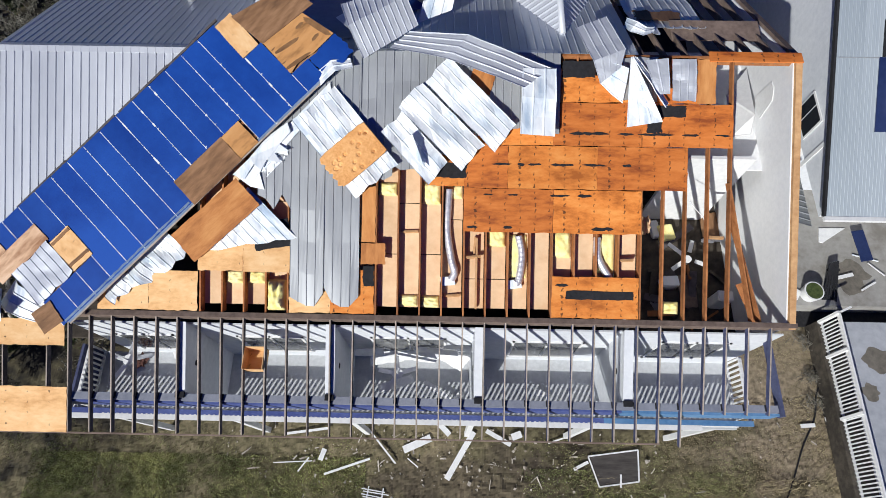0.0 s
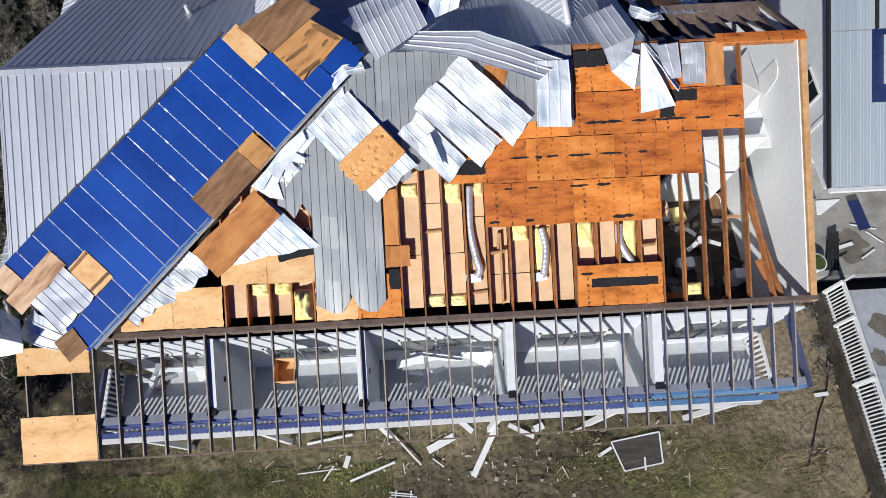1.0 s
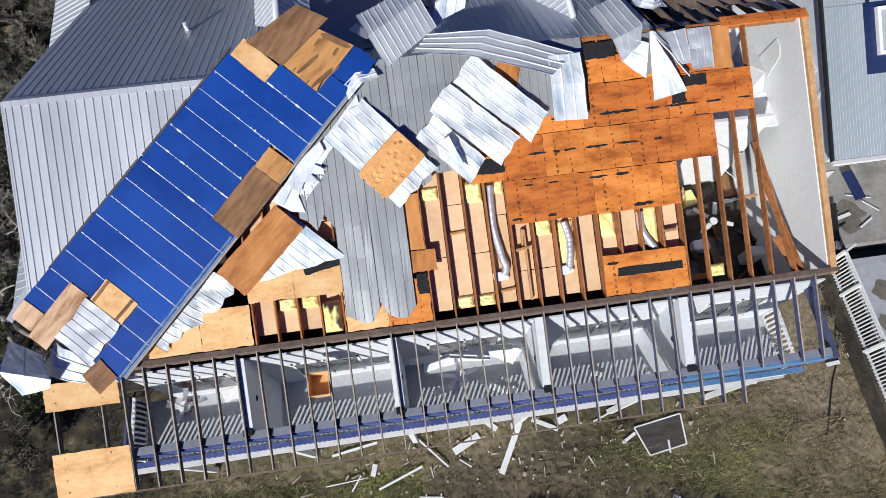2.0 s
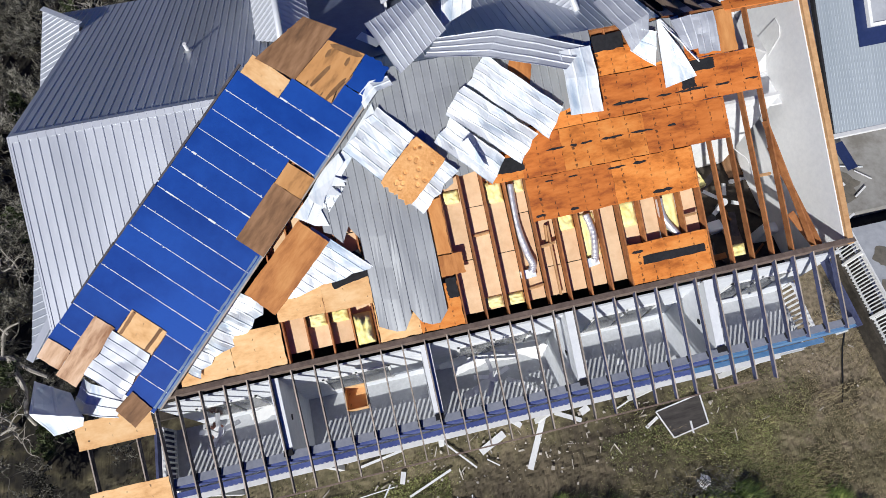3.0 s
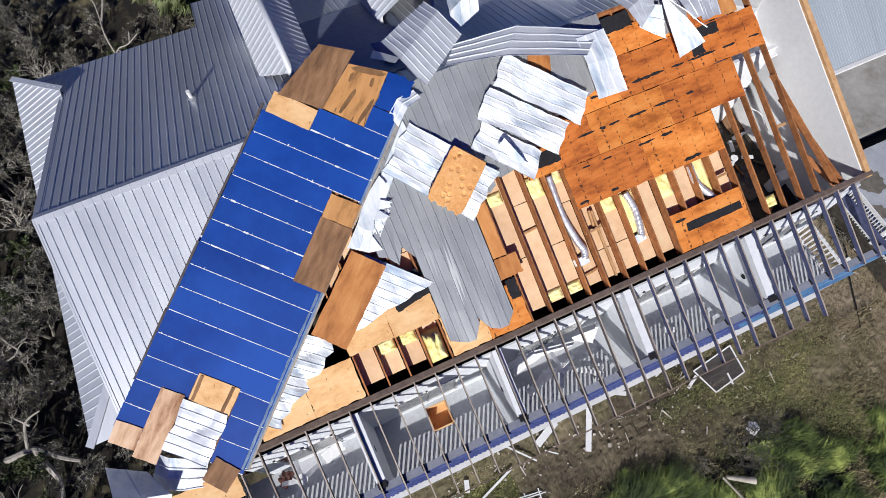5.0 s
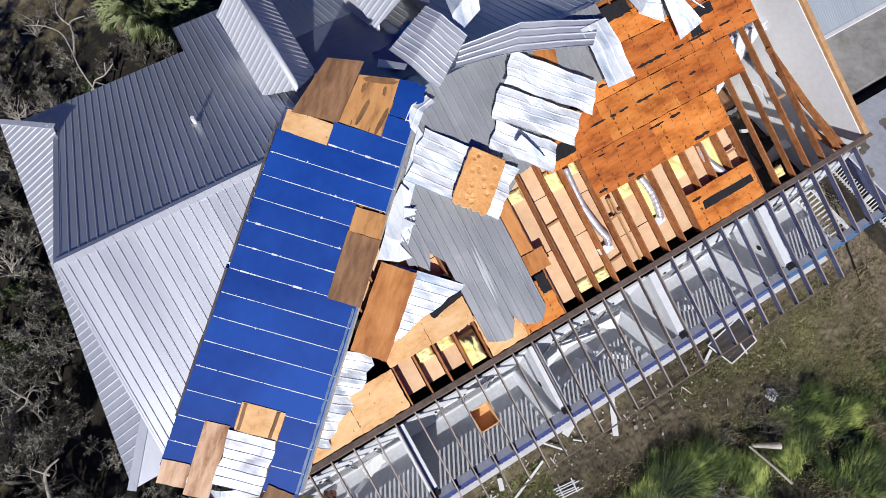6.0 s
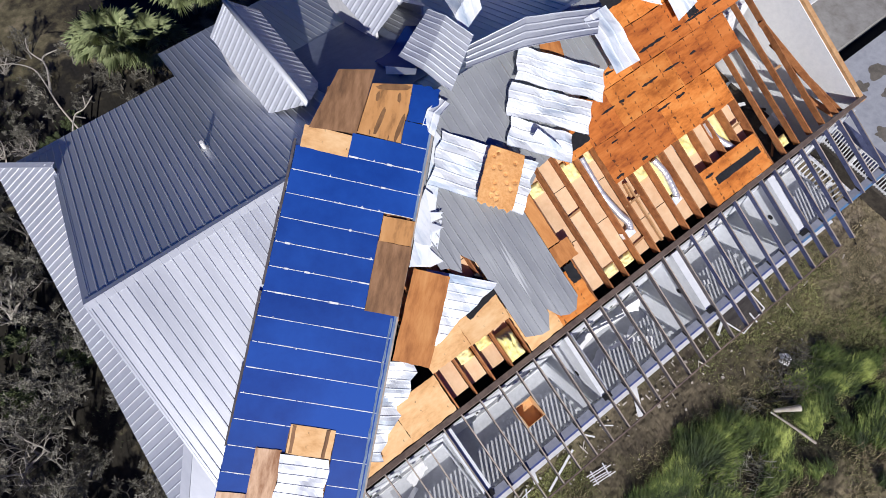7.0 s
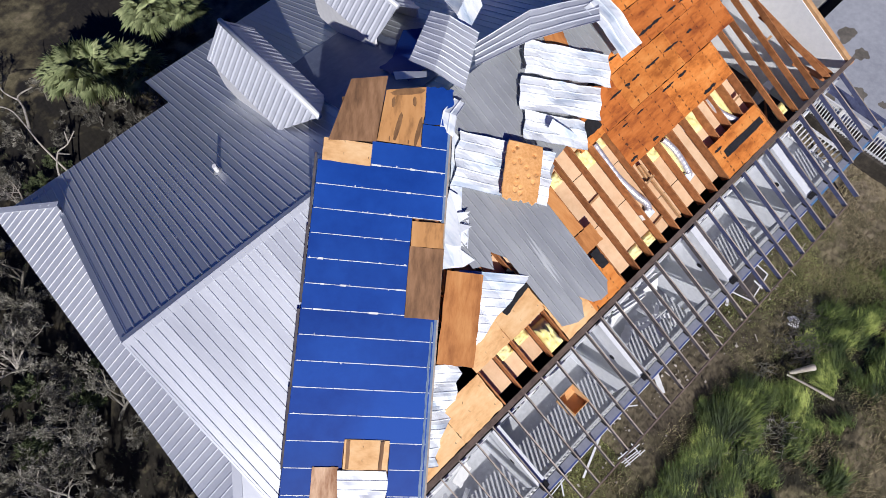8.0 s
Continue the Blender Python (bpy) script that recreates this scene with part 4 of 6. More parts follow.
slab_board(0.37, 1.22, -0.33, 1.42, PLY_BROWN, 0, 0.012, 21, "grey-brown plywood sheet on the blue roof slab")
slab_board(0.39, 1.2, 1.43, 2.06, PLY_STAINED, 1, 0.012, 19, "small stained plywood piece on the blue roof slab")
slab_board(-1.95, -0.77, 3.32, 3.88, PLY_YELLOW, -1, 0.012, 22, "pale plywood offcut beside the blue underlayment")
for outline, mt, nm in (([(-1.84, 3.84), (-0.68, 3.95), (-0.52, 5.68), (-1.42, 5.46)], PLY_BROWN, "dull brown plywood sheet at the slab's upper end"),
                        ([(-0.66, 3.97), (0.46, 3.95), (0.36, 4.4), (0.48, 4.75), (0.47, 5.52), (-0.53, 5.3)], PLY_STAINED, "tan plywood sheet with dark water stains")):
    up = 0.03 if mt is PLY_BROWN else 0.055
    o = tagged(part("plywood_sheet", prism([(x, y, up) for x, y in outline], 0.016), mt), nm, "plywood", "loose plywood sheets")
    put(o, SLAB)


def stain_patch(x, y, w, l, tn, seed):
    """A long soft-edged water mark."""
    rng = random.Random(seed)
    loop = []
    for i in range(22):
        a = i * math.tau / 22
        k = 1 + rng.uniform(-0.10, 0.10)
        loop.append((w / 2 * math.copysign(abs(math.cos(a)) ** 0.8, math.cos(a)) * k, l / 2 * math.sin(a) * k, 0.0))
    put(part("water_stain", prism(loop, 0.003), STAIN, slab, "dark brown water stain on the plywood"), SLAB @ pose(x, y, 0.0585, 0, 0, tn))


for n, (x, y, w, l, tn) in enumerate(((-0.17, 4.38, 0.12, 0.76, -11), (0.35, 4.32, 0.11, 0.8, -9), (-0.33, 5.0, 0.09, 0.26, 0), (0.2, 5.1, 0.09, 0.26, 4), (-0.36, 4.05, 0.035, 0.14, 4), (0.12, 4.02, 0.035, 0.12, -4))):
    stain_patch(x, y, w, l, tn, 60 + n)
stain_patch(0.02, 5.33, 0.9, 0.17, 12, 71)
slab_board(-1.46, -0.86, -5.62, -3.87, PLY_PALE, 1, 0.012, 25, "water-stained pale plywood strip on the roof slab")
slab_board(-2.12, -1.47, -5.5, -4.95, PLY_PALE, 2, 0.014, 26, "tan plywood corner at the slab's low end")
slab_board(-0.8, 0.25, -3.93, -3.24, PLY_YELLOW, 0, 0.012, 27, "pale plywood board with dark stripes on the slab")
# Two brown strips added on top, standing for dark gaps in the board.
slab_board(-0.74, -0.66, -3.9, -3.27, PLY_BROWN, 1, 0.03, 127, "dark brown strip for a gap in a pale plywood board")
slab_board(0.02, 0.11, -3.91, -3.26, PLY_BROWN, -2, 0.03, 128, "dark brown strip for a gap in a pale plywood board")
slab_board(0.28, 0.95, -5.6, -4.98, PLY_BROWN, -8, 0.02, 28, "grey-brown plywood scrap at the slab's corner")


def sheet(m, width, length, mat=None, amount=0.05, seed=1, ragged=0.05, curl=0.0, label="", taper=(1, 1), steps=14, rib=0.015):
    o = part("metal_sheet", ribbed(width, length, rumple(amount, seed, 0.6, curl, length), steps=steps, ragged=ragged, seed=seed, both=True, taper=taper, rib=rib), mat or METAL_BRIGHT)
    tagged(o, label or "bright torn ribbed roofing sheet lying on the roof", "roofing sheet", "loose roofing sheets")
    return put(o, m)


sheet(SLAB @ pose(-0.86, -4.6, 0.02, 0, 0, -90), 1.31, 1.12, METAL_LIGHT, seed=31, amount=0.03, label="silver ribbed roofing sheet on the blue slab")

# ---- loose sheets on the front slope: x, y, turn, lift, width, length, taper ----
for n, (x, y, tn, lift, w, l, tp, am) in enumerate((
    (-3.69, 9.70, -140, 0.22, 1.48, 2.69, (1, 1), 0.08), (-0.38, 10.54, -134, 0.34, 0.92, 2.62, (0.96, 1), 0.08), (-1.09, 9.93, -134, 0.27, 0.93, 2.34, (1, 1.05), 0.08),
    (-1.56, 9.26, -137, 0.22, 0.80, 1.95, (0.9, 1), 0.09), (-4.6, 8.5, -223, 0.1, 0.4, 1.1, (0.9, 1.1), 0.08), (-6.32, 6.82, -135, 0.06, 2.43, 1.9, (1.0, 0.08), 0.05),
    (-8.62, 5.72, -129, 0.06, 2.44, 1.05, (1.0, 0.35), 0.08), (6.29, 10.97, -179, 0.05, 0.65, 1.14, (1, 1), 0.04))):
    sheet(front(x, y, tn, lift), w, l, METAL_LIGHT if n == 7 else None, am * 1.3, 40 + n, 0.12 if n in (4, 6) else 0.05, taper=tp)


def loose_board(x, y, tn, lift, w, l, mat, seed, label):
    o = tagged(part("plywood_sheet", board(w, l, 0.016, 0.012, seed), mat), label, "plywood", "loose plywood sheets")
    return put(o, front(x, y, tn, lift))


def dimpled_board(w, l, seed, thick=0.03):
    """A thick sheet with round dents and one crumbled edge, from y = 0 to l."""
    rng = random.Random(seed)
    dents = [(rng.uniform(-0.4, 0.4) * w, (0.1 + 0.82 * (i + rng.random()) / 15) * l, rng.uniform(0.04, 0.06)) for i in range(15)]
    nu, nv = 40, 60
    bm = bmesh.new()
    top = []
    for j in range(nv + 1):
        row = []
        for i in range(nu + 1):
            u, v = (i / nu - 0.5) * w, j / nv * l
            e = min(1.0, 9 * min(0.5 - abs(u / w), 1 - v / l, v / l + 0.05))
            u2 = u * (1 - 0.06 * (1 - min(1.0, 8 * min(v / l, 1 - v / l)))) + 0.012 * noise.noise(Vector((v * 7, seed, u)))
            v2 = v + (0.09 * noise.noise(Vector((u * 9, seed, 2.0))) + 0.05 * noise.noise(Vector((u * 26, seed, 5.0)))) * max(0.0, 0.2 - v / l) / 0.2
            z = thick + 0.012 * noise.noise(Vector((u * 2, v * 2, seed)))
            for a, b, r in dents:
                q = ((u - a) ** 2 + (v - b) ** 2) / (r * r)
                z -= 0.05 * math.exp(-q * q)
            row.append(bm.verts.new((u2, v2, z)))
        top.append(row)
    for j in range(nv):
        for i in range(nu):
            bm.faces.new((top[j][i], top[j][i + 1], top[j + 1][i + 1], top[j + 1][i]))
    rim = top[0] + [r[-1] for r in top[1:]] + list(reversed(top[-1][:-1])) + [r[0] for r in reversed(top[1:-1])]
    low = [bm.verts.new((p.co.x, p.co.y, 0)) for p in rim]
    for i in range(len(rim)):
        k = (i + 1) % len(rim)
        bm.faces.new((rim[k], rim[i], low[i], low[k]))
    bm.faces.new(low)
    return bm


o = part("plywood_sheet", dimpled_board(1.02, 1.56, 61), CHIPBOARD, None, smooth=True)
put(tagged(o, "orange chipboard square with dents on bright roofing", "plywood", "loose plywood sheets"), front(-3.15, 7.96, -49, 0.42))
loose_board(-7.17, 6.06, -48, 0.2, 0.98, 2.35, PLY_TAN, 62, "stained tan plywood sheet beside the blue slab")


loose_board(0.76, 10.06, -15, 0.12, 0.62, 0.75, PLY_TAN, 63, "orange-brown plywood offcut under bent roofing")


def folded(points, across, mat, label, seed, rib=0.025, n=18):
    """A ribbed strip with ribs along its bent line, given by points and the width vector at each."""
    pts = [Vector(p) for p in points]
    acr = [Vector(a) for a in across]
    bm = bmesh.new()
    rows = []
    fine = 6
    ribs = max(2, n // 4)
    prof = [(i / ribs + o / ribs, h) for i in range(ribs) for o, h in ((0, 1), (0.08, 1), (0.13, 0), (0.5, 0.05), (0.93, 0))] + [(1.0, 1)]
    for i in range(len(pts) - 1):
        for j in range(fine + (1 if i == len(pts) - 2 else 0)):
            t = j / fine
            p, a = pts[i].lerp(pts[i + 1], t), acr[i].lerp(acr[i + 1], t)
            d = (pts[i + 1] - pts[i]).normalized()
            nrm = a.cross(d).normalized() if a.cross(d).z > 0 else d.cross(a).normalized()
            row = []
            for u, h in prof:
                q = p + a * u + nrm * (h * rib + 0.05 * noise.noise((p + a * u) * 1.3 + Vector((seed, 0, 0))) + 0.015 * noise.noise((p + a * u) * 5 + Vector((seed, 0, 0))))
                row.append(bm.verts.new(q))
            rows.append(row)
    for r0, r1 in zip(rows, rows[1:]):
        for k in range(len(prof) - 1):
            bm.faces.new((r0[k], r0[k + 1], r1[k + 1], r1[k]))
    bmesh.ops.recalc_face_normals(bm, faces=bm.faces)
    o = tagged(part("metal_sheet", bm, mat), label, "roofing sheet", "loose roofing sheets")
    mod = o.modifiers.new("thick", "SOLIDIFY")
    mod.thickness = 0.005
    return o


folded([(-1.65, 11.0, 13.2), (-0.1, 10.5, 13.4), (1.9, 9.75, 13.2)], [(0.5, 0.55, 0.0), (0.55, 0.62, 0.2), (0.75, 0.7, -0.05)], METAL_LIGHT, "long grey ribbed roofing sheet bent over the ridge", 3, n=16)
folded([(1.88, 10.35, 13.25), (1.86, 9.6, 13.05), (1.84, 8.75, 12.6)], [(0.9, 0.05, -0.05), (0.92, 0, -0.1), (0.92, 0, -0.1)], METAL_BRIGHT, "bright crumpled end of a roofing sheet", 5, n=14)
folded([(-2.35, 10.7, 13.1), (-2.75, 11.4, 13.55), (-3.0, 12.1, 13.6), (-2.7, 12.9, 13.2)][0:3], [(1.45, 0.95, 0.25), (1.5, 1.0, 0.1), (1.6, 0.9, -0.1)], METAL_LIGHT, "grey ribbed roofing sheet standing on the ridge", 7, n=40)
folded([(-0.95, 12.05, 13.0), (-0.8, 12.6, 13.25), (-0.6, 13.3, 13.1)], [(0.95, 0.35, 0.15), (0.95, 0.3, 0.35), (0.9, 0.2, 0.3)], METAL_BRIGHT, "bluish bright curl of roofing beyond the ridge", 9, n=12)
folded([(-3.55, 10.35, 13.0), (-3.2, 10.6, 13.15), (-2.7, 10.7, 13.1)], [(0.1, -0.4, -0.1), (0.15, -0.35, 0.0), (0.1, -0.3, 0)], METAL_BRIGHT, "small crumpled scrap of bright roofing", 10, n=8)
folded([(4.95, 12.5, 12.5), (5.0, 12.1, 12.75), (5.35, 11.95, 12.75), (5.75, 12.2, 12.6)], [(0.1, 0.3, 0.05), (0.22, 0.25, 0.12), (0.15, 0.3, 0.02), (0.05, 0.25, -0.05)], METAL_BRIGHT, "curled bright edge of roofing on the back slope", 14, n=4)

folded([(4.74, 10.73, 13.3), (4.72, 9.95, 12.9), (4.7, 9.11, 12.45)], [(0.06, 0.0, 0.0), (0.5, -0.1, 0.12), (1.0, 0.2, 0.0)], METAL_BRIGHT, "bright three-cornered roofing sheet folded over", 15, n=12)
folded([(4.78, 10.72, 13.32), (5.2, 10.05, 13.12), (5.62, 9.42, 12.9)], [(0.15, 0.1, -0.12), (0.25, 0.25, -0.25), (0.22, 0.35, -0.3)], METAL_BRIGHT, "turned-up edge of a folded roofing sheet", 16, n=4)

folded([(3.42, 11.95, 13.0), (3.8, 10.75, 13.1), (4.0, 10.2, 12.85)], [(0.86, 0.35, 0.1), (0.84, 0.25, 0.2), (0.5, 0.3, 0.3)], METAL_LIGHT, "grey ribbed roofing sheet lying across the ridge", 21, n=16)
folded([(4.0, 10.28, 12.8), (4.3, 9.95, 12.74), (4.62, 9.75, 12.62)], [(0.25, 0.45, 0.3), (0.3, 0.6, 0.4), (0.1, 0.75, 0.5)], METAL_BRIGHT, "curled bright corner of a roofing sheet", 22, n=6)
folded([(5.1, 10.6, 13.35), (5.25, 10.2, 13.15), (5.45, 9.85, 12.9)], [(0.62, 0.08, 0.0), (0.5, 0.03, 0.0), (0.34, 0.0, 0.03)], METAL_LIGHT, "pale torn roofing sheet raised off the deck", 23, n=8, rib=0.012)
sheet(front(5.1, 11.0, 180, 0.04), 0.95, 1.15, METAL_GREY, 0.02, 57, 0.03, label="flat grey roofing sheet nailed at the ridge")

folded([(-13.42, 5.58, 10.05), (-13.02, 4.52, 10.85), (-12.86, 4.0, 10.1)], [(0.9, -0.55, -0.05), (1.2, -0.35, -0.2), (0.8, 0.05, 0.15)], METAL_BRIGHT, "pale roofing sheet hanging out over the broken corner", 17, n=8, rib=0.012)
folded([(-12.55, 4.72, 9.9), (-12.15, 4.42, 10.12), (-11.7, 4.22, 10.14), (-11.3, 4.12, 10.0)], [(0.42, 0.62, 0.2), (0.42, 0.62, 0.3), (0.4, 0.6, 0.25), (0.3, 0.5, 0.15)], METAL_BRIGHT, "rounded roofing sheet under the slab's low end", 13, n=12)

o = part("metal_sheet", leaf([Vector(p) + Vector((0, 0, 0.04 * math.sin(7 * p[0]))) for p in [(-5.84, 7.83, 11.81), (-5.37, 8.26, 12.0), (-4.93, 8.77, 12.22), (-4.37, 9.13, 12.37), (-4.28, 8.88, 12.27), (-4.59, 8.62, 12.15), (-4.31, 8.42, 12.07), (-4.72, 8.4, 12.06), (-4.51, 8.14, 11.94), (-4.92, 8.21, 11.98), (-5.06, 7.94, 11.86), (-5.26, 8.09, 11.92), (-5.53, 7.73, 11.77)]], 0.005), METAL_BRIGHT)
tagged(o, "jagged strip of bright roofing torn along the slab", "roofing sheet", "loose roofing sheets")
o = part("metal_sheet", leaf([Vector(p) + Vector((0, 0, 0.03 * math.sin(5 * p[1]))) for p in [(-3.25, 10.19, 12.75), (-3.21, 9.91, 12.62), (-3.98, 9.06, 12.26), (-4.41, 8.64, 12.08), (-4.37, 8.38, 11.97), (-4.68, 8.44, 11.99), (-4.68, 8.14, 11.87), (-4.98, 8.23, 11.9), (-5.12, 7.9, 11.76), (-5.0, 7.51, 11.59), (-5.37, 7.57, 11.62), (-5.76, 7.82, 11.72), (-4.75, 8.75, 12.13)]], 0.005), METAL_BRIGHT)
tagged(o, "long ragged strip of bright roofing beside the slab", "roofing sheet", "loose roofing sheets")
o = part("metal_sheet", leaf([(-1.2, 8.65, 12.4), (-0.98, 8.72, 12.56), (-0.72, 8.1, 12.3), (-0.62, 7.9, 12.1), (-0.86, 8.18, 12.14)], 0.005), METAL_BRIGHT)
tagged(o, "small folded flap of roofing turned away from the sun", "roofing sheet", "loose roofing sheets")
o = part("metal_sheet", leaf([(-3.07, 12.73, 12.67), (-3.28, 12.37, 12.84), (-2.8, 11.66, 13.18), (-2.62, 11.85, 13.09)], 0.005), METAL_BRIGHT)
tagged(o, "narrow pale strip of roofing by the ridge", "roofing sheet", "loose roofing sheets")
# ducts
for n, pts in enumerate(([(0.02, 7.75), (-0.02, 6.75), (0.1, 6.0), (0.2, 5.65), (0.1, 5.45)], [(1.95, 6.6), (2.05, 6.1), (1.98, 5.5), (1.9, 5.4)], [(4.12, 6.6), (4.15, 6.1), (4.45, 5.6), (4.5, 5.5)])):
    o = part("duct", tube([(x, y, zf(y) - 0.20) for x, y in pts], (0.1, 0.11), 14, 10, 0.02), DUCT, None, smooth=False)
    tagged(o, "silver foil flexible duct between bare rafters", "duct", "flexible ducts")
for x, y, sd in ((0.02, 5.35, 1), (1.85, 5.3, 2)):
    o = part("duct_box", box(-0.2, 0.2, -0.12, 0.12, 0, 0.16), METAL_BRIGHT)
    tagged(put(o, front(x, y, 4 * sd, -0.30)), "galvanised outlet box at a duct's end", "duct box")


# ---- things on the balcony ----


def ceiling_fan(x, y, z):
    fan = thing("ceiling_fan", "pale ceiling fan with bent blades hanging over the balcony", "ceiling fan", "ceiling fans", (x, y, z))
    part("rod", tube([(0, 0, 0.1), (0, 0, zf(y) - z - 0.17)], (0.02, 0.02), 8, 1), WHITE, fan)
    bm = bmesh.new()
    bmesh.ops.create_cone(bm, cap_ends=True, segments=20, radius1=0.13, radius2=0.16, depth=0.2)
    part("motor", bm, WHITE, fan)
    for i in range(4):
        a = i * math.tau / 5 + 0.4
        d = Vector((math.cos(a), math.sin(a), 0))
        part("blade", beam(d * 0.15 + Vector((0, 0, 0.02)), d * 0.58 + Vector((0, 0, -0.22 + 0.09 * i)), 0.13, 0.015, up=(0.3, 0.2, 1)), DRYWALL, fan)
    return fan


ceiling_fan(-9.35, 3.45, 8.35)
ceiling_fan(-1.4, 3.2, 8.35)
for n, (x, y, z, rx, ry, rz, w, l) in enumerate(((-1.9, 3.9, 6.5, 50, 10, 12, 1.1, 0.5), (-0.9, 3.95, 6.7, 60, -15, -8, 1.3, 0.45), (0.1, 3.9, 6.4, 40, 20, -25, 0.9, 0.6), (-1.6, 3.2, 5.95, 5, 8, 20, 1.2, 0.28), (-0.2, 3.0, 5.95, 4, -6, -35, 1.3, 0.16),
                                                  (-2.4, 4.0, 7.2, 70, 5, 5, 0.9, 0.4), (-0.3, 4.05, 7.4, 75, -8, -6, 1.4, 0.35), (0.35, 2.7, 5.9, 3, 3, 50, 0.7, 0.2), (-8.6, 3.9, 6.2, 40, 12, 15, 0.7, 0.4), (3.2, 3.0, 5.9, 3, 4, -20, 0.5, 0.18))):
    o = tagged(part("fallen_board", board(w, l, 0.02, 0.03, 90 + n, 6), WHITE), "broken white ceiling board fallen on the balcony", "board", "fallen boards")
    put(o, pose(x, y, z, rx, ry, rz))
part("noggin", beam((7.2, 6.69, 10.8), (7.62, 6.68, 10.8), 0.07, 0.07), LUMBER_PALE, house, "pale timber piece between two rafters")
o = part("conduit", tube([(6.78, 7.75, 10.9), (7.0, 7.5, 10.8), (7.22, 7.28, 10.68), (7.3, 6.8, 10.4)], (0.014, 0.014), 6, 5), WHITE)
tagged(o, "thin white conduit hanging between bare rafters", "conduit")
bm = bmesh.new()
bmesh.ops.create_icosphere(bm, subdivisions=3, radius=0.3)
for v in bm.verts:
    v.co *= 0.75 + 0.7 * noise.noise(v.co * 7.0)
    v.co.x *= 0.45
tagged(put(part("insulation_scrap", bm, BOARD_TAN), pose(5.72, 7.3, 10.2)), "torn pinkish insulation hanging under the deck", "insulation")
# torn white boards on the attic floor
for outline in ([(9.23, 12.42, 10.86), (8.86, 10.35, 11.4), (8.8, 9.85, 11.1), (8.35, 9.95, 10.8), (8.5, 11.5, 10.75)],
                [(9.27, 11.18, 11.84), (9.27, 11.31, 11.02), (9.27, 11.34, 10.75), (9.27, 10.56, 10.9), (9.27, 10.65, 11.66), (9.27, 10.89, 11.83)]):
    o = part("wallboard", leaf([Vector(p) for p in outline], 0.02), WHITE)
    tagged(o, "torn white wallboard fallen against the gable wall", "wallboard", "torn wallboards")
fan = thing("ceiling_fan", "white four-bladed ceiling fan fallen on the room's floor", "ceiling fan", "ceiling fans", (7.89, 7.28, 7.75))
bm = bmesh.new()
bmesh.ops.create_cone(bm, cap_ends=True, segments=20, radius1=0.10, radius2=0.13, depth=0.5)
bmesh.ops.translate(bm, verts=bm.verts[:], vec=(0, 0, -0.3))
part("motor", bm, DRYWALL, fan)
for a, l in ((2.45, 0.78), (3.75, 0.72), (5.85, 0.62), (1.25, 0.66)):
    d = Vector((math.cos(a), math.sin(a), 0))
    part("blade", beam(d * 0.22, d * l + Vector((0, 0, 0.03)), 0.14, 0.015), WHITE, fan)
for (x, y, z), w, d, h, tn, mt, nm in (((7.28, 6.54, 7.6), 0.55, 0.36, 0.4, 4, METAL_BRIGHT, "pale steel box on the open room's floor"), ((8.75, 5.9, 7.7), 0.48, 0.34, 0.9, -3, WHITE, "white box near the gable wall"),
                                       ((7.41, 8.34, 7.5), 0.5, 0.55, 0.3, 10, BATT, "lump of yellow glass wool on the floor"), ((7.07, 8.5, 7.4), 0.3, 0.62, 0.2, 8, WHITE, "white slab of wallboard on the floor")):
    bm = box(-w / 2, w / 2, -d / 2, d / 2, 0, h)
    bmesh.ops.bevel(bm, geom=bm.edges[:], offset=0.03, segments=2, affect="EDGES")
    tagged(put(part("carton", bm, mt), pose(x, y, 7.2, 0, 0, tn)), nm, "box")
for (x, y, z), w, l, tn, mt in (((8.0, 6.31, 7.3), 0.65, 1.1, 6, LUMBER_GREY), ((7.02, 5.8, 7.3), 0.45, 0.5, 20, CONCRETE), ((9.04, 8.74, 7.4), 0.7, 0.9, 0, PLY_BROWN), ((9.05, 8.14, 7.6), 0.85, 0.12, 2, WHITE)):
    o = tagged(part("wallboard", board(w, l, 0.02, 0.03, int(x * 90), 7), mt), "broken wallboard on the open room's floor", "wallboard", "torn wallboards")
    put(o, pose(x, y - l / 2, 7.23, 2, 3, tn))
part("end_board", box(-11.78, -11.70, 2.15, 4.25, 5.4, 6.9), RAFTER_BLUE, house, "blue painted end board of the balcony")
bm = bmesh.new()
bmesh.ops.create_icosphere(bm, subdivisions=3, radius=0.26)
for v in bm.verts:
    v.co *= 0.75 + 0.7 * noise.noise(v.co * 8.0)
    v.co.z *= 0.45
CLOTH = grain("dark_red_brown_cloth", (0.035, 0.014, 0.011), (0.12, 0.052, 0.040), (1, 1, 1), 8, 1.5, 0.95, bump=0.2)
tagged(put(part("cloth", bm, CLOTH), pose(-10.28, 3.94, 5.9)), "dark red-brown crumpled cloth on the balcony floor", "cloth")
# litter on the floor of the open room
rng = random.Random(17)
for n in range(16):
    x, y = rng.uniform(5.4, 8.9), rng.uniform(4.8, 8.6)
    # Mostly near-black planks: the room's shade is put into their colour.
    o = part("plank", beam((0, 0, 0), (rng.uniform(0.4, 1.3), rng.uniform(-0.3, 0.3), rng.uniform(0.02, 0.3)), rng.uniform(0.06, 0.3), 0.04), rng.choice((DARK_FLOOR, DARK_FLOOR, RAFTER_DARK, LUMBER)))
    tagged(o, "broken plank on the floor of the open room", "plank", "broken planks")
    put(o, pose(x, y, 7.26, 0, 0, rng.uniform(0, 360)))
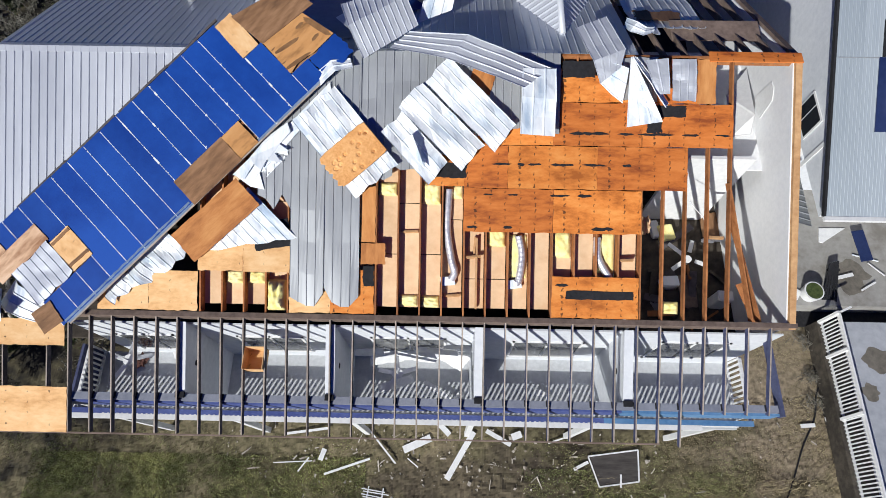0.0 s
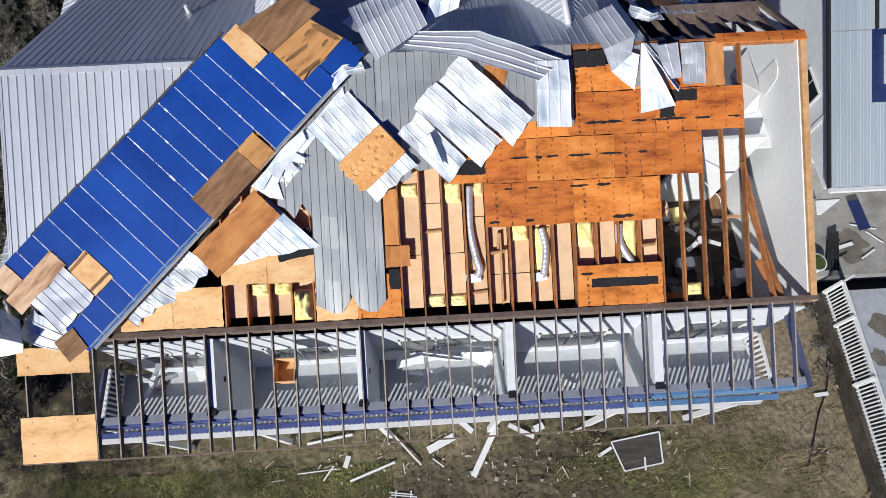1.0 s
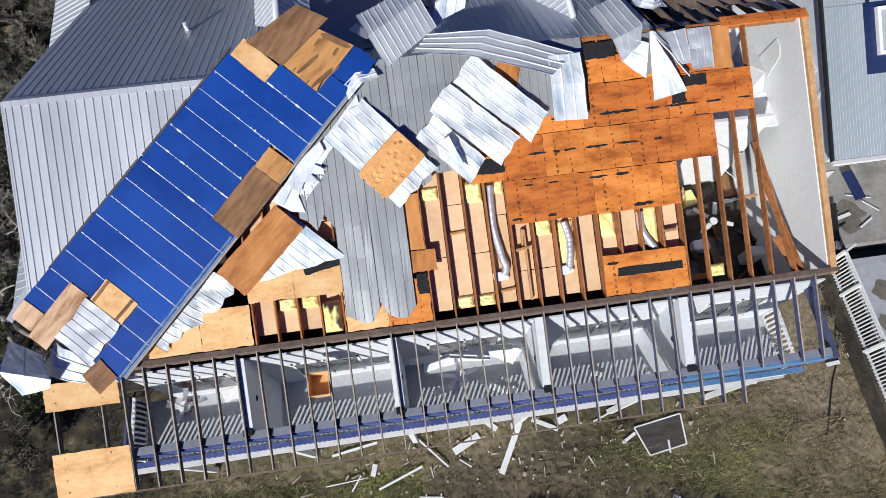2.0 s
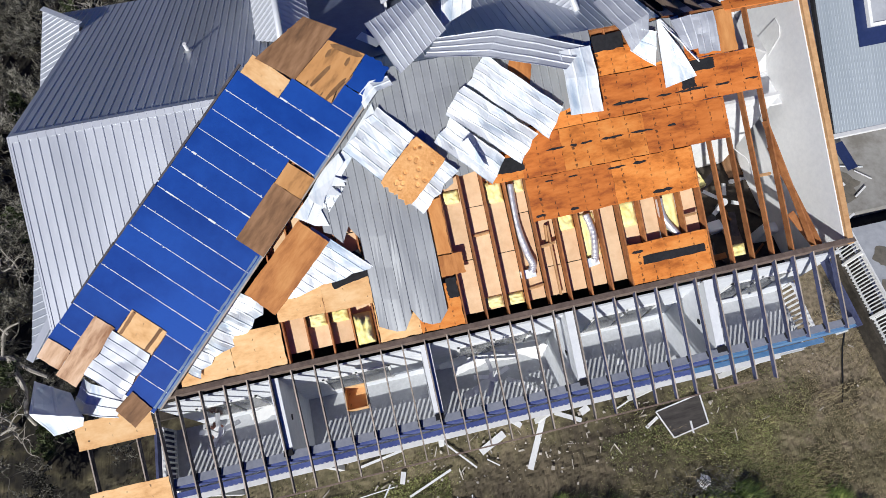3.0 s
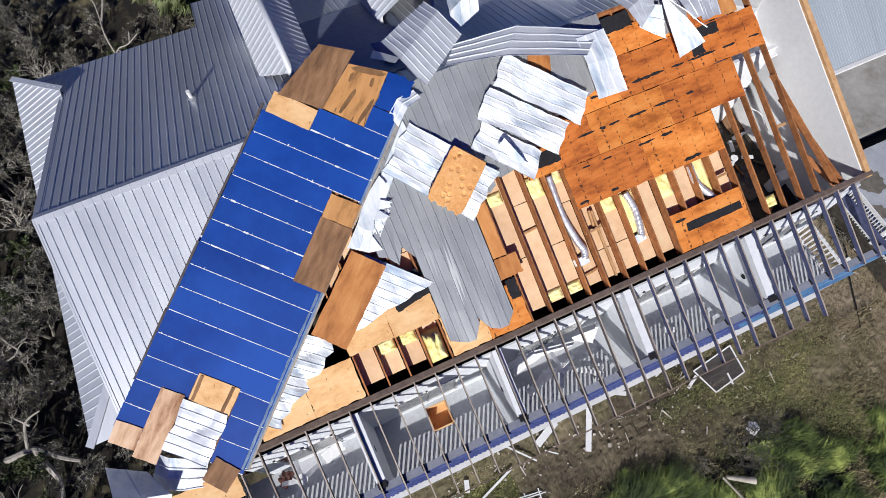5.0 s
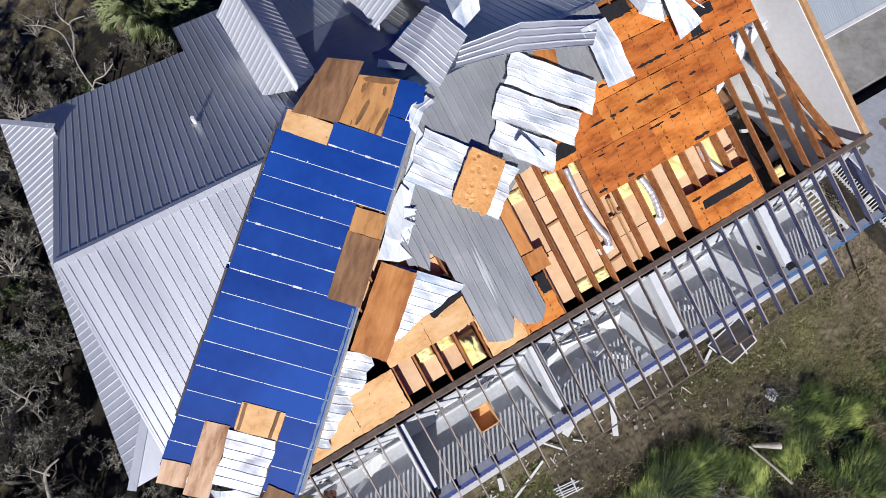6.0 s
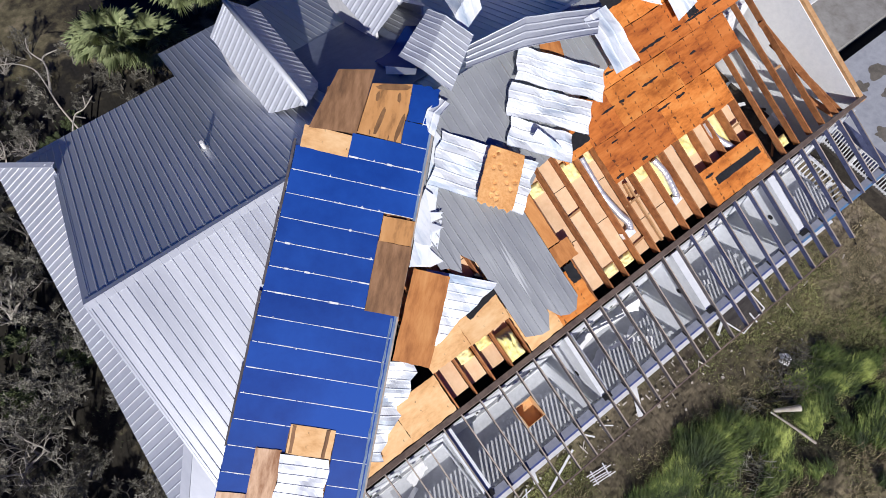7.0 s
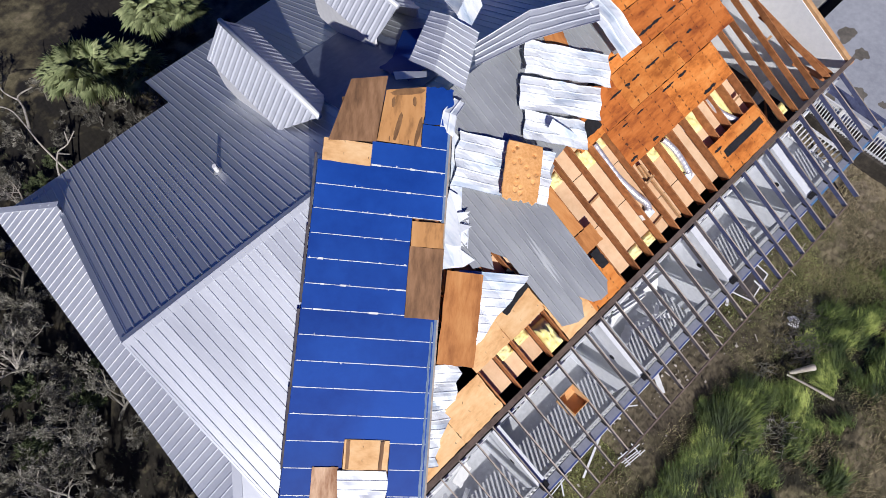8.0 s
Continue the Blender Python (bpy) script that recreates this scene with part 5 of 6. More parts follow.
for x, y, w, d, h, mt in ((6.05, 8.3, 0.4, 0.55, 1.2, WHITE),):
    bm = box(-w / 2, w / 2, -d / 2, d / 2, 0, h)
    bmesh.ops.bevel(bm, geom=bm.edges[:], offset=0.02, segments=2, affect="EDGES")
    tagged(put(part("carton", bm, mt), pose(x, y, 7.2, 0, 0, 20 * w)), "pale box standing on the dim room's floor", "box")

# ---- ground litter before the porch ----


def plank(p, q, w, t=0.03, mat=None, label="white painted board lying on the soil", name="board", z=0.0):
    p, q = Vector((*p, z + t + 0.06)), Vector((*q, z + t + 0.07))
    o = part(name, beam(p, q, w, t), mat or WHITE)
    return tagged(o, label, "board", "boards on the ground")


for p, q, w in (((-6.65, 2.16), (-4.78, 2.43), 0.10), ((-3.24, 2.5), (-1.98, 1.08), 0.07), ((-1.68, 1.62), (-0.56, 2.12), 0.30), ((0.12, 0.52), (1.22, 2.4), 0.24), ((-4.87, 0.62), (-3.04, 1.25), 0.09),
                ((-5.08, 1.15), (-4.93, 1.6), 0.2), ((-5.95, 0.7), (-5.55, 1.25), 0.06), ((1.74, 2.45), (2.75, 1.9), 0.18), ((-0.3, 2.75), (0.22, 2.25), 0.22), ((-1.5, 1.3), (-1.05, 0.95), 0.05),
                ((-7.0, 1.02), (-5.4, 1.12), 0.04), ((7.15, 0.35), (7.2, 0.85), 0.07), ((2.8, 2.2), (3.2, 2.35), 0.28)):
    plank(p, q, w)
plank((4.3, 2.0), (5.2, 2.3), 0.06), plank((5.3, 1.0), (5.9, 1.3), 0.12)
lattice = thing("lattice_panel", "broken white lattice panel lying on the soil", "lattice")
for i in range(5):
    part("slat", beam((-3.3 + 0.06 * (i % 2), -0.28 + i * 0.1, 0.07), (-2.2 - 0.15 * (i % 3), -0.42 + i * 0.1, 0.06), 0.04, 0.02), DRYWALL, lattice)
for i in range(2):
    part("crosspiece", beam((-3.1 + i * 0.6, -0.38 - i * 0.06, 0.045), (-3.02 + i * 0.6, 0.2 - i * 0.06, 0.045), 0.05, 0.02), DRYWALL, lattice)
SCREEN = grain("dusty_insect_screen", (0.030, 0.026, 0.024), (0.085, 0.075, 0.068), (0.5, 3.0, 1), 3, 0.8, 0.8, bump=0.3)
screen = thing("screen_frame", "white framed black insect screen lying on the soil", "screen")
c = [(5.92, 1.52, 0.06), (7.99, 1.81, 0.06), (7.91, 0.59, 0.06), (6.29, 0.36, 0.06)]
part("mesh", prism([Vector(p) for p in c], 0.012), SCREEN, screen, "dark grey-brown screen mesh")
for a, b in zip(c, c[1:] + c[:1]):
    part("frame_bar", beam(Vector(a) + Vector((0, 0, 0.03)), Vector(b) + Vector((0, 0, 0.03)), 0.055, 0.03), WHITE, screen)
# One black tube added for a leaning pole together with its cast shadow.
o = part("cable", tube([(x, y, 0.04) for x, y, z in [(16.81, 5.43, 0.0), (15.96, 4.43, 0.0), (15.56, 3.25, 0.0), (14.84, 2.1, 0.0), (14.18, 0.78, 0.0), (13.79, 0.09, 0.0)]], (0.045, 0.03), 6, 6), FELT)
tagged(o, "black tube standing for a leaning pole and its shadow", "cable")
bm = bmesh.new()
bmesh.ops.create_icosphere(bm, subdivisions=3, radius=0.3)
for v in bm.verts:
    v.co *= 0.8 + 0.55 * noise.noise(v.co * 6.0)
    v.co.z *= 0.5
tagged(put(part("plastic_bag", bm, WHITE), pose(6.88, -1.52, 0.08)), "crumpled white plastic bag on the grass", "bag")
rng = random.Random(8)
tris = []
for i in range(520):
    x, y = rng.uniform(-9, 9), rng.gauss(1.5, 0.7)
    if noise.noise(Vector((x * 0.8, y * 0.8, 2.0))) < 0.05:
        continue
    if i % 4 == 1:
        x, y = rng.gauss(7.2, 1.3), rng.gauss(0.9, 0.8)
    if i % 6 == 0:
        x, y = rng.uniform(9.8, 15.5), rng.uniform(0, 7.2)
    if 5.7 < x < 8.2 and 0.2 < y < 2.0:
        continue
    a, l, w = rng.uniform(0, 6.28), rng.choice((0.02, 0.03, 0.05, 0.05, 0.12, 0.2)) * rng.uniform(0.6, 1.3), rng.uniform(0.008, 0.035)
    u, v = Vector((math.cos(a), math.sin(a), 0)), Vector((-math.sin(a), math.cos(a), 0))
    p = Vector((x, y, 0.02 + rng.uniform(0, 0.03)))
    q = [p - u * l - v * w, p + u * l - v * w, p + u * l + v * w, p - u * l + v * w]
    q[1].z += rng.uniform(0, 0.06)
    q[2] = q[2] + u * rng.uniform(-0.6, 0.5) * l + v * rng.uniform(-0.5, 1.0) * w
    tris += [q[0], q[1], q[2], q[0], q[2], q[3]]
for i in range(230):
    x, y = rng.gauss(1.6, 3.4), rng.gauss(1.0, 0.75)
    if 5.7 < x < 8.2 and 0.2 < y < 2.0:
        continue
    a, l = rng.uniform(0, 6.28), 0.012 + 0.08 * rng.random() ** 3
    p = Vector((x, y, 0.05 + rng.uniform(0, 0.03)))
    c3 = [p + Vector((math.cos(a + k) * l * rng.uniform(0.5, 1.4), math.sin(a + k) * l * rng.uniform(0.5, 1.4), rng.uniform(0, 0.05))) for k in (0, 1.7, 3.2, 4.6)]
    tris += [c3[0], c3[1], c3[2], c3[0], c3[2], c3[3]]
LITTER = grain("pale_litter", (0.20, 0.165, 0.125), (0.66, 0.61, 0.54), (1, 1, 1), 1.5, 0.7, 0.9, bump=0)
scatter("litter", [tuple(p) for p in tris], LITTER, "small pale scraps of wood and siding on the soil", "litter")
o = part("branch", tube([(4.46, -2.56, 0.42), (4.7, -3.5, 0.5), (4.93, -4.47, 0.52)], (0.045, 0.06), 8, 6), LITTER)
tagged(o, "pale broken branch lying in the grass", "branch")
o = part("log", tube([(4.6, -2.6, 0.36), (5.1, -2.9, 0.42), (5.55, -3.17, 0.45)], (0.07, 0.15), 12, 6), LITTER, smooth=True)
tagged(o, "short pale split log lying in the tall grass", "log")

# ---- the yard beyond ----
YARD = 1.0
bm = box(14.7, 60, 7.9, 60, -0.2, YARD)
tagged(part("patio", bm, CONCRETE), "grey concrete yard beside the neighbouring house", "concrete yard", kind="structure")
bm = box(16.93, 60, -40, 7.2, -0.2, YARD - 0.06)
tagged(part("pavement", bm, CONCRETE_PALE), "pale concrete pad beyond the picket fence", "pavement", kind="structure")
# Sunken strip whose black colour stands for the shade in the gap.
tagged(part("trench", box(14.7, 60, 7.2, 7.9, -0.2, 0.1), FELT), "black strip for the shaded gap between the two concrete slabs", "trench", kind="structure")
# Dark strip added beside the fence, standing for shade behind the pickets.
DARK_STRIP = grain("dark_strip_brown", (0.022, 0.019, 0.015), (0.085, 0.072, 0.056), (1, 1, 1), 4, 0.7, 0.9, bump=0.4, third=(0.045, 0.038, 0.030))
tagged(part("trench", box(16.0, 16.93, -4.0, 7.2, -0.2, YARD - 0.1), DARK_STRIP), "dark strip added for the shade behind the picket fence", "trench", kind="structure")
SILT = grain("wet_silt", (0.10, 0.09, 0.075), (0.20, 0.18, 0.15), (1, 1, 1), 4, 0.6, 0.8, bump=0.1)
for x, y, r, sd in ((18.3, 5.6, 0.9, 1), (17.6, 4.2, 0.5, 2), (18.9, 3.2, 0.6, 3), (17.9, 9.3, 1.1, 4), (19.2, 2.0, 0.35, 5), (21.9, 5.7, 0.75, 6), (20.4, 5.6, 0.50, 7), (21.3, 4.5, 0.60, 8)):
    bm = bmesh.new()
    ring = []
    for i in range(28):
        a = i * math.tau / 28
        rr = r * (0.75 + 0.5 * noise.noise(Vector((math.cos(a) * 1.5 + sd * 9, math.sin(a) * 1.5, sd))))
        ring.append(bm.verts.new((x + rr * math.cos(a), y + rr * math.sin(a) * 0.8, (YARD if y > 7 else YARD - 0.06) + 0.004)))
    bm.faces.new(ring)
    tagged(part("silt_patch", bm, SILT), "brown silt left by flood water on concrete", "silt", kind="structure")

fence = thing("picket_fence", "white picket fence leaning along the concrete pad", "fence")
fa, fb = Vector((16.15, 7.17, YARD - 0.1)), Vector((16.2, -2.5, YARD - 0.1))
lean = Vector((0.19, 0.12, 1.1))
pm = bpy.data.meshes.new("picket")
bm = beam((0, 0, 0), tuple(lean), 0.05, 0.025, up=(1, 0, 0))
bm.to_mesh(pm)
bm.free()
pm.materials.append(WHITE)
for i in range(64):
    o = new("picket", pm)
    o.location, o.parent = fa.lerp(fb, (i + 0.5) / 64), fence
for h in (0.12, 0.96):
    part("rail", beam(fa + lean * h, fb + lean * h, 0.05, 0.09), WHITE, fence)
part("top_rail", beam(fa + lean + Vector((0, 0, 0.05)), fb + lean + Vector((0, 0, 0.05)), 0.08, 0.05), WHITE, fence)
part("end_rail", beam(fa + lean + Vector((0, 0, 0.05)), fa + lean + Vector((0.55, 0.25, 0.05)), 0.09, 0.05), WHITE, fence)
for u in (0.0, 0.16, 0.42, 0.86, 1.0):
    part("post", beam(fa.lerp(fb, u), fa.lerp(fb, u) + lean * 1.05, 0.11, 0.11, up=(1, 0, 0)), WHITE, fence)

pot = thing("tub", "round white rimmed tub of murky green water", "tub", at=(0, 0, 0))
bm = bmesh.new()
bmesh.ops.create_cone(bm, cap_ends=True, segments=28, radius1=0.36, radius2=0.42, depth=0.5)
part("body", bm, WHITE, pot).location = (15.85, 8.4, YARD + 0.25)
ALGAE = grain("murky_water", (0.03, 0.05, 0.015), (0.12, 0.14, 0.05), (1, 1, 1), 6, 1, 0.4, bump=0.05)
bm = bmesh.new()
bmesh.ops.create_cone(bm, cap_ends=True, segments=28, radius1=0.36, radius2=0.36, depth=0.02)
part("water", bm, ALGAE, pot).location = (15.85, 8.4, YARD + 0.505)
pallet = thing("pallet", "dark weathered slatted pallet leaning over in the yard", "pallet")
for i in range(5):
    part("slat", beam((16.42 + 0.12 * i, 8.25 - 0.05 * i, YARD + 0.15), (16.95 + 0.09 * i, 9.75 + 0.03 * i, YARD + 0.35), 0.085, 0.03), FELT, pallet)
for y in (8.2, 9.5):
    part("bearer", beam((16.4 + (y - 8.2) * 0.34, y, YARD + 0.12 + (y - 8.2) * 0.1), (16.95 + (y - 8.2) * 0.32, y, YARD + 0.12 + (y - 8.2) * 0.1), 0.09, 0.12), FELT, pallet)
chair = thing("blue_panel", "dark blue fabric panel fallen beside the neighbour's wall", "panel")
part("cloth", beam((18.55, 11.4, YARD + 0.3), (18.8, 10.0, YARD + 0.1), 0.55, 0.04), NAVY, chair)
part("pole", beam((18.2, 10.3, YARD + 0.08), (19.3, 10.0, YARD + 0.08), 0.04, 0.04), METAL_BRIGHT, chair)
for p, q, w in (((17.2, 9.15), (18.0, 9.35), 0.16), ((18.2, 8.6), (18.9, 9.0), 0.08), ((18.8, 9.9), (19.4, 9.3), 0.05), ((15.2, 8.15), (15.45, 8.55), 0.2), ((16.0, 3.1), (16.6, 3.2), 0.35), ((14.9, 2.9), (15.5, 2.95), 0.16)):
    plank(p, q, w, z=YARD if q[1] > 7.9 else 0.0)

o = part("white_panel", prism([Vector(p) for p in [(17.0, 11.59, 1.06), (18.2, 11.61, 1.06), (17.02, 10.86, 1.06), (16.85, 10.91, 1.06)]], 0.05), WHITE)
tagged(o, "white painted panel lying in the neighbour's yard", "panel")
neighbour = thing("neighbour_house", "pale neighbouring house with a grey metal roof", "house")
zn = lambda y: 8.0 + 0.5 * (y - 8.75)
bm = bmesh.new()
v = [bm.verts.new(p) for p in ((12.8, 9.1, 7.3), (12.8, 26, 7.3), (12.8, 26, 7.6), (12.8, 17.5, zn(17.5) - 0.12), (12.8, 9.1, zn(9.1) - 0.12))]
g = bmesh.ops.extrude_face_region(bm, geom=[bm.faces.new(v)])
bmesh.ops.translate(bm, verts=[e for e in g["geom"] if isinstance(e, bmesh.types.BMVert)], vec=(12, 0, 0))
bmesh.ops.recalc_face_normals(bm, faces=bm.faces)
part("wall", bm, WALL, neighbour)
part("lower_wall", box(13.0, 24.6, 13.6, 25.8, 0.9, 7.3), WALL, neighbour)
for x in (13.6, 20.5, 24.2):
    part("pier", box(x, x + 0.3, 12.6, 12.9, 0.9, 7.3), WHITE, neighbour)
for i in range(14):
    o = part("roof_panel", ribbed(0.914, 9.9, pitch=0.1143, rib=0.004), METAL_DULL, neighbour)
    put(o, Matrix.Translation((12.55 + 0.914 * (i + 0.5), 8.75, 8.0)) @ pose(0, 0, 0, math.degrees(math.atan(0.5))))
part("gutter", box(12.5, 25, 8.62, 8.76, 7.9, 8.03), WHITE, neighbour, "white gutter")
# The black puts the shade along this roof edge into the trim's colour.
part("rake_trim", beam((12.52, 8.75, 8.02), (12.52, 17.6, zn(17.6) + 0.02), 0.08, 0.14), FELT, neighbour, "rake trim coloured black for the shade along the roof edge")
part("roof_panel", beam((18, 17.6, zn(17.6)), (18, 27, 8.0), 12, 0.05), METAL_GREY, neighbour)
m = Matrix.Translation((13.95, 11.27, zn(11.27))) @ pose(0, 0, 0, math.degrees(math.atan(0.5)))
skylight = put(part("skylight", box(0, 2.6, 0, 2.4, 0.015, 0.045), NAVY, neighbour, "roof light set in dark blue flashing"), m)
bm = box(0.38, 0.5, 0.6, 2.2, 0, 0.14)
box(2.1, 2.22, 0.6, 2.2, 0, 0.14, bm), box(0.5, 2.1, 0.6, 0.72, 0, 0.14, bm), box(0.5, 2.1, 2.08, 2.2, 0, 0.14, bm)
part("frame", bm, WHITE, skylight, "white raised frame").location = (0, 0, 0.045)
part("pane", box(0.5, 2.1, 0.72, 2.08, 0.06, 0.08), CONCRETE_PALE, skylight, "dusty pale pane").location = (0, 0, 0.045)
put(part("vent_strip", box(0.1, 0.2, 2.42, 3.6, 0.015, 0.08), FELT, neighbour), m)
put(part("lap_strip", box(-1.35, 11.0, 2.37, 2.40, 0.012, 0.022), METAL_GREY, neighbour), m)
window = part("window", box(12.74, 12.78, 12.05, 13.3, 7.55, 8.75), WHITE, neighbour)
GLASS = shader("dark_glass", 0.08, 0.0, 0.6)[0]
GLASS.node_tree.nodes["Principled BSDF"].inputs["Base Color"].default_value = (0.012, 0.014, 0.016, 1)
part("pane", box(12.725, 12.738, 12.13, 12.72, 7.63, 8.67), GLASS, window)
part("pane", box(12.725, 12.738, 12.78, 13.22, 7.63, 8.67), GLASS, window)
part("corner_trim", box(12.75, 12.79, 11.2, 11.35, 2.0, 9.2), WHITE, neighbour)
o = part("lean_to_roof", ribbed(2.4, 1.4), METAL_GREY, neighbour, "grey ribbed lean-to roof")
put(o, Matrix.Translation((12.75, 10.1, 6.9)) @ pose(0, 0, 0, 0, 25, 0) @ pose(0, 0, 0, 0, 0, 90))

# ---- plants ----
BARK = grain("grey_dead_bark", (0.20, 0.18, 0.15), (0.50, 0.465, 0.405), (4, 4, 1), 6, 1.5, 0.9, bump=0.3, vary=0.25)
BARK_DULL = grain("dull_twig_bark", (0.05, 0.045, 0.037), (0.22, 0.205, 0.17), (4, 4, 1), 6, 1.5, 0.9, bump=0.3, vary=0.3)
TWIG = grain("dead_grey_leaves", (0.045, 0.042, 0.032), (0.42, 0.40, 0.34), (1, 1, 1), 2.2, 0.9, 0.9, bump=0, vary=0.35, third=(0.145, 0.137, 0.108), stain=0.5)
LEAF = grain("green_leaves", (0.030, 0.045, 0.018), (0.12, 0.145, 0.06), (1, 1, 1), 4, 0.8, 0.7, bump=0, vary=0.3)
PALM = grain("palmetto_green", (0.08, 0.115, 0.045), (0.42, 0.46, 0.24), (1, 1, 1), 3, 0.8, 0.5, bump=0, vary=0.25)
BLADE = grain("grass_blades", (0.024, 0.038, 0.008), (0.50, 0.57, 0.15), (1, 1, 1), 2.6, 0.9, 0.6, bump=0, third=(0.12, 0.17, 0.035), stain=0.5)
# Darker copy of BLADE; carries the shade in the gaps between clumps.
BLADE_SHADED = grain("grass_blades_shaded", (0.012, 0.020, 0.006), (0.13, 0.17, 0.045), (1, 1, 1), 2.6, 0.9, 0.6, bump=0, third=(0.042, 0.068, 0.016), stain=0.5)
DRY = grain("dry_grass", (0.08, 0.069, 0.03), (0.34, 0.275, 0.14), (1, 1, 1), 2.2, 0.35, 0.85, bump=0, third=(0.17, 0.145, 0.065))
TAN = grain("trodden_tan_grass", (0.17, 0.142, 0.082), (0.40, 0.33, 0.20), (1, 1, 1), 2.0, 0.4, 0.85, bump=0, third=(0.28, 0.233, 0.132))
LAWN = grain("olive_lawn", (0.09, 0.11, 0.036), (0.50, 0.50, 0.20), (1, 1, 1), 2.2, 0.45, 0.8, bump=0, third=(0.24, 0.26, 0.09))


def shrub(seed, height, spread, leaves, leafmat, label, wind=0.35, wide=1.0):
    rng = random.Random(seed)
    bm = bmesh.new()
    tips = []

    def stick(p, d, l, r, depth):
        n = 3
        pts, q = [p], p
        for i in range(n):
            d = (d + Vector((rng.uniform(-1, 1), rng.uniform(-1, 1), rng.uniform(-0.5, 0.7))) * 0.32 + Vector((wind * 0.1, wind * 0.12, 0))).normalized()
            q = q + d * (l / n)
            pts.append(q)
        t = tube(pts, (r, r * 0.55), 5 if depth < 2 else 3, 1)
        t.verts.index_update()
        vs = [bm.verts.new(v.co) for v in t.verts]
        for f in t.faces:
            bm.faces.new([vs[v.index] for v in f.verts])
        t.free()
        if depth >= 3:
            tips.extend((q, (pts[-1] - pts[0]).normalized()) for q in pts[1:])
        if depth < 4:
            for i in range(rng.choice((2, 2, 3)) + (1 if depth == 0 else 0)):
                a = rng.uniform(0, math.tau)
                side = Vector((math.cos(a), math.sin(a), rng.uniform(-0.1, 0.5)))
                stick(pts[rng.choice((1, 2, 3, 3))], (d * 0.7 + side * spread).normalized(), l * rng.uniform(0.55, 0.8), r * 0.55, depth + 1)

    for i in range(rng.choice((2, 3))):
        a = rng.uniform(0, math.tau)
        stick(Vector((rng.uniform(-0.2, 0.2), rng.uniform(-0.2, 0.2), -0.1)), Vector((math.cos(a) * 0.5, math.sin(a) * 0.5, 1)).normalized(), height * 0.42, 0.075 * height / 3, 0)
    ob = thing("shrub", label, "shrub", "storm-beaten shrubs")
    part("trunk", bm, BARK if leaves < 2 else BARK_DULL, ob)
    tr = []
    for p, d in tips:
        for i in range(leaves):
            w = (d * 0.9 + Vector((rng.gauss(0, 0.55), rng.gauss(0, 0.55), rng.gauss(0.25, 0.4)))).normalized()
            c = p + Vector((rng.gauss(0, 0.045), rng.gauss(0, 0.045), rng.gauss(0, 0.045)))
            u = w * rng.uniform(0.08, 0.21)
            v = w.cross(Vector((rng.uniform(-1, 1), rng.uniform(-1, 1), rng.uniform(-1, 1)))).normalized() * rng.uniform(0.011, 0.024) * wide
            tr += [tuple(c), tuple(c + u * 0.5 + v), tuple(c + u), tuple(c), tuple(c + u), tuple(c + u * 0.5 - v)]
    me = bpy.data.meshes.new("foliage")
    me.from_pydata(tr, [], np.arange(len(tr)).reshape(-1, 3).tolist())
    me.materials.append(leafmat)
    f = new("foliage", me)
    f.parent = ob
    return ob


kinds = [shrub(1, 3.0, 0.8, 7, TWIG, "grey storm-stripped shrub beside the house"), shrub(2, 2.4, 0.9, 7, TWIG, "grey storm-stripped shrub beside the house"), shrub(3, 3.6, 0.75, 6, TWIG, "grey storm-stripped shrub beside the house"),
         shrub(4, 2.0, 0.9, 9, LEAF, "low shrub still bearing some green leaves", wide=1.6), shrub(5, 4.2, 0.75, 0, TWIG, "bare pale dead tree with crooked limbs")]
rng = random.Random(21)
first = set()
spots = []
for i in range(760):
    x, y = rng.uniform(-27, -14.9), rng.uniform(4.5, 34)
    spots.append((x, y))
for i in range(40):
    spots.append((rng.uniform(-15, -9.5), rng.uniform(20.6, 33)))
for i in range(26):
    spots.append((rng.uniform(-18.5, -14.2), rng.uniform(3.6, 8)))
for i in range(110):
    spots.append((rng.uniform(-27, -9.8), rng.uniform(28, 41)))
for i in range(150):
    spots.append((rng.uniform(-14.5, -5.0), rng.uniform(23.2, 29.0)))
for i in range(60):
    spots.append((rng.uniform(-13, -9.2), rng.uniform(20.8, 24.0)))
kept = []
for x, y in spots:
    if all((x - a) ** 2 + (y - b) ** 2 > 1.3 for a, b in kept) and noise.noise(Vector((x * 0.28, y * 0.28, 4.0))) > -0.22 and (y > 13.5 or rng.random() < 0.45) and not (x < -8.8 and y > 33.5 - 0.8 * (x + 12)) and not (-17.3 < x < -13.5 and 9.0 < y < 21.5 and rng.random() < 0.8):
        kept.append((x, y))
for n, (x, y) in enumerate(kept):
    k = rng.choice((0, 0, 0, 1, 1, 1, 2, 2, 3, 4))
    s = rng.uniform(0.65, 1.1)
    if y > 20.5 and x > -14.5 and k == 4:
        k = 3
    if x > -17.2:
        s *= 0.6
    m = pose(x, y, 0, rng.uniform(-8, 8), rng.uniform(-8, 8), rng.uniform(0, 360)) @ Matrix.Scale(s, 4)
    if k not in first:
        first.add(k)
        kinds[k].matrix_world = m
    else:
        c2 = copy_thing(kinds[k], pose(0, 0, 0))
        c2.matrix_world = m


def dead_limbs(label, *limbs):
    """A bleached dead tree: each limb a line of points, with its thickness at the foot."""
    ob = thing("dead_tree", label, "tree", "dead trees")
    for pts, r in limbs:
        part("limb", tube(pts, (r, r * 0.45), 7, 5), BARK, ob)


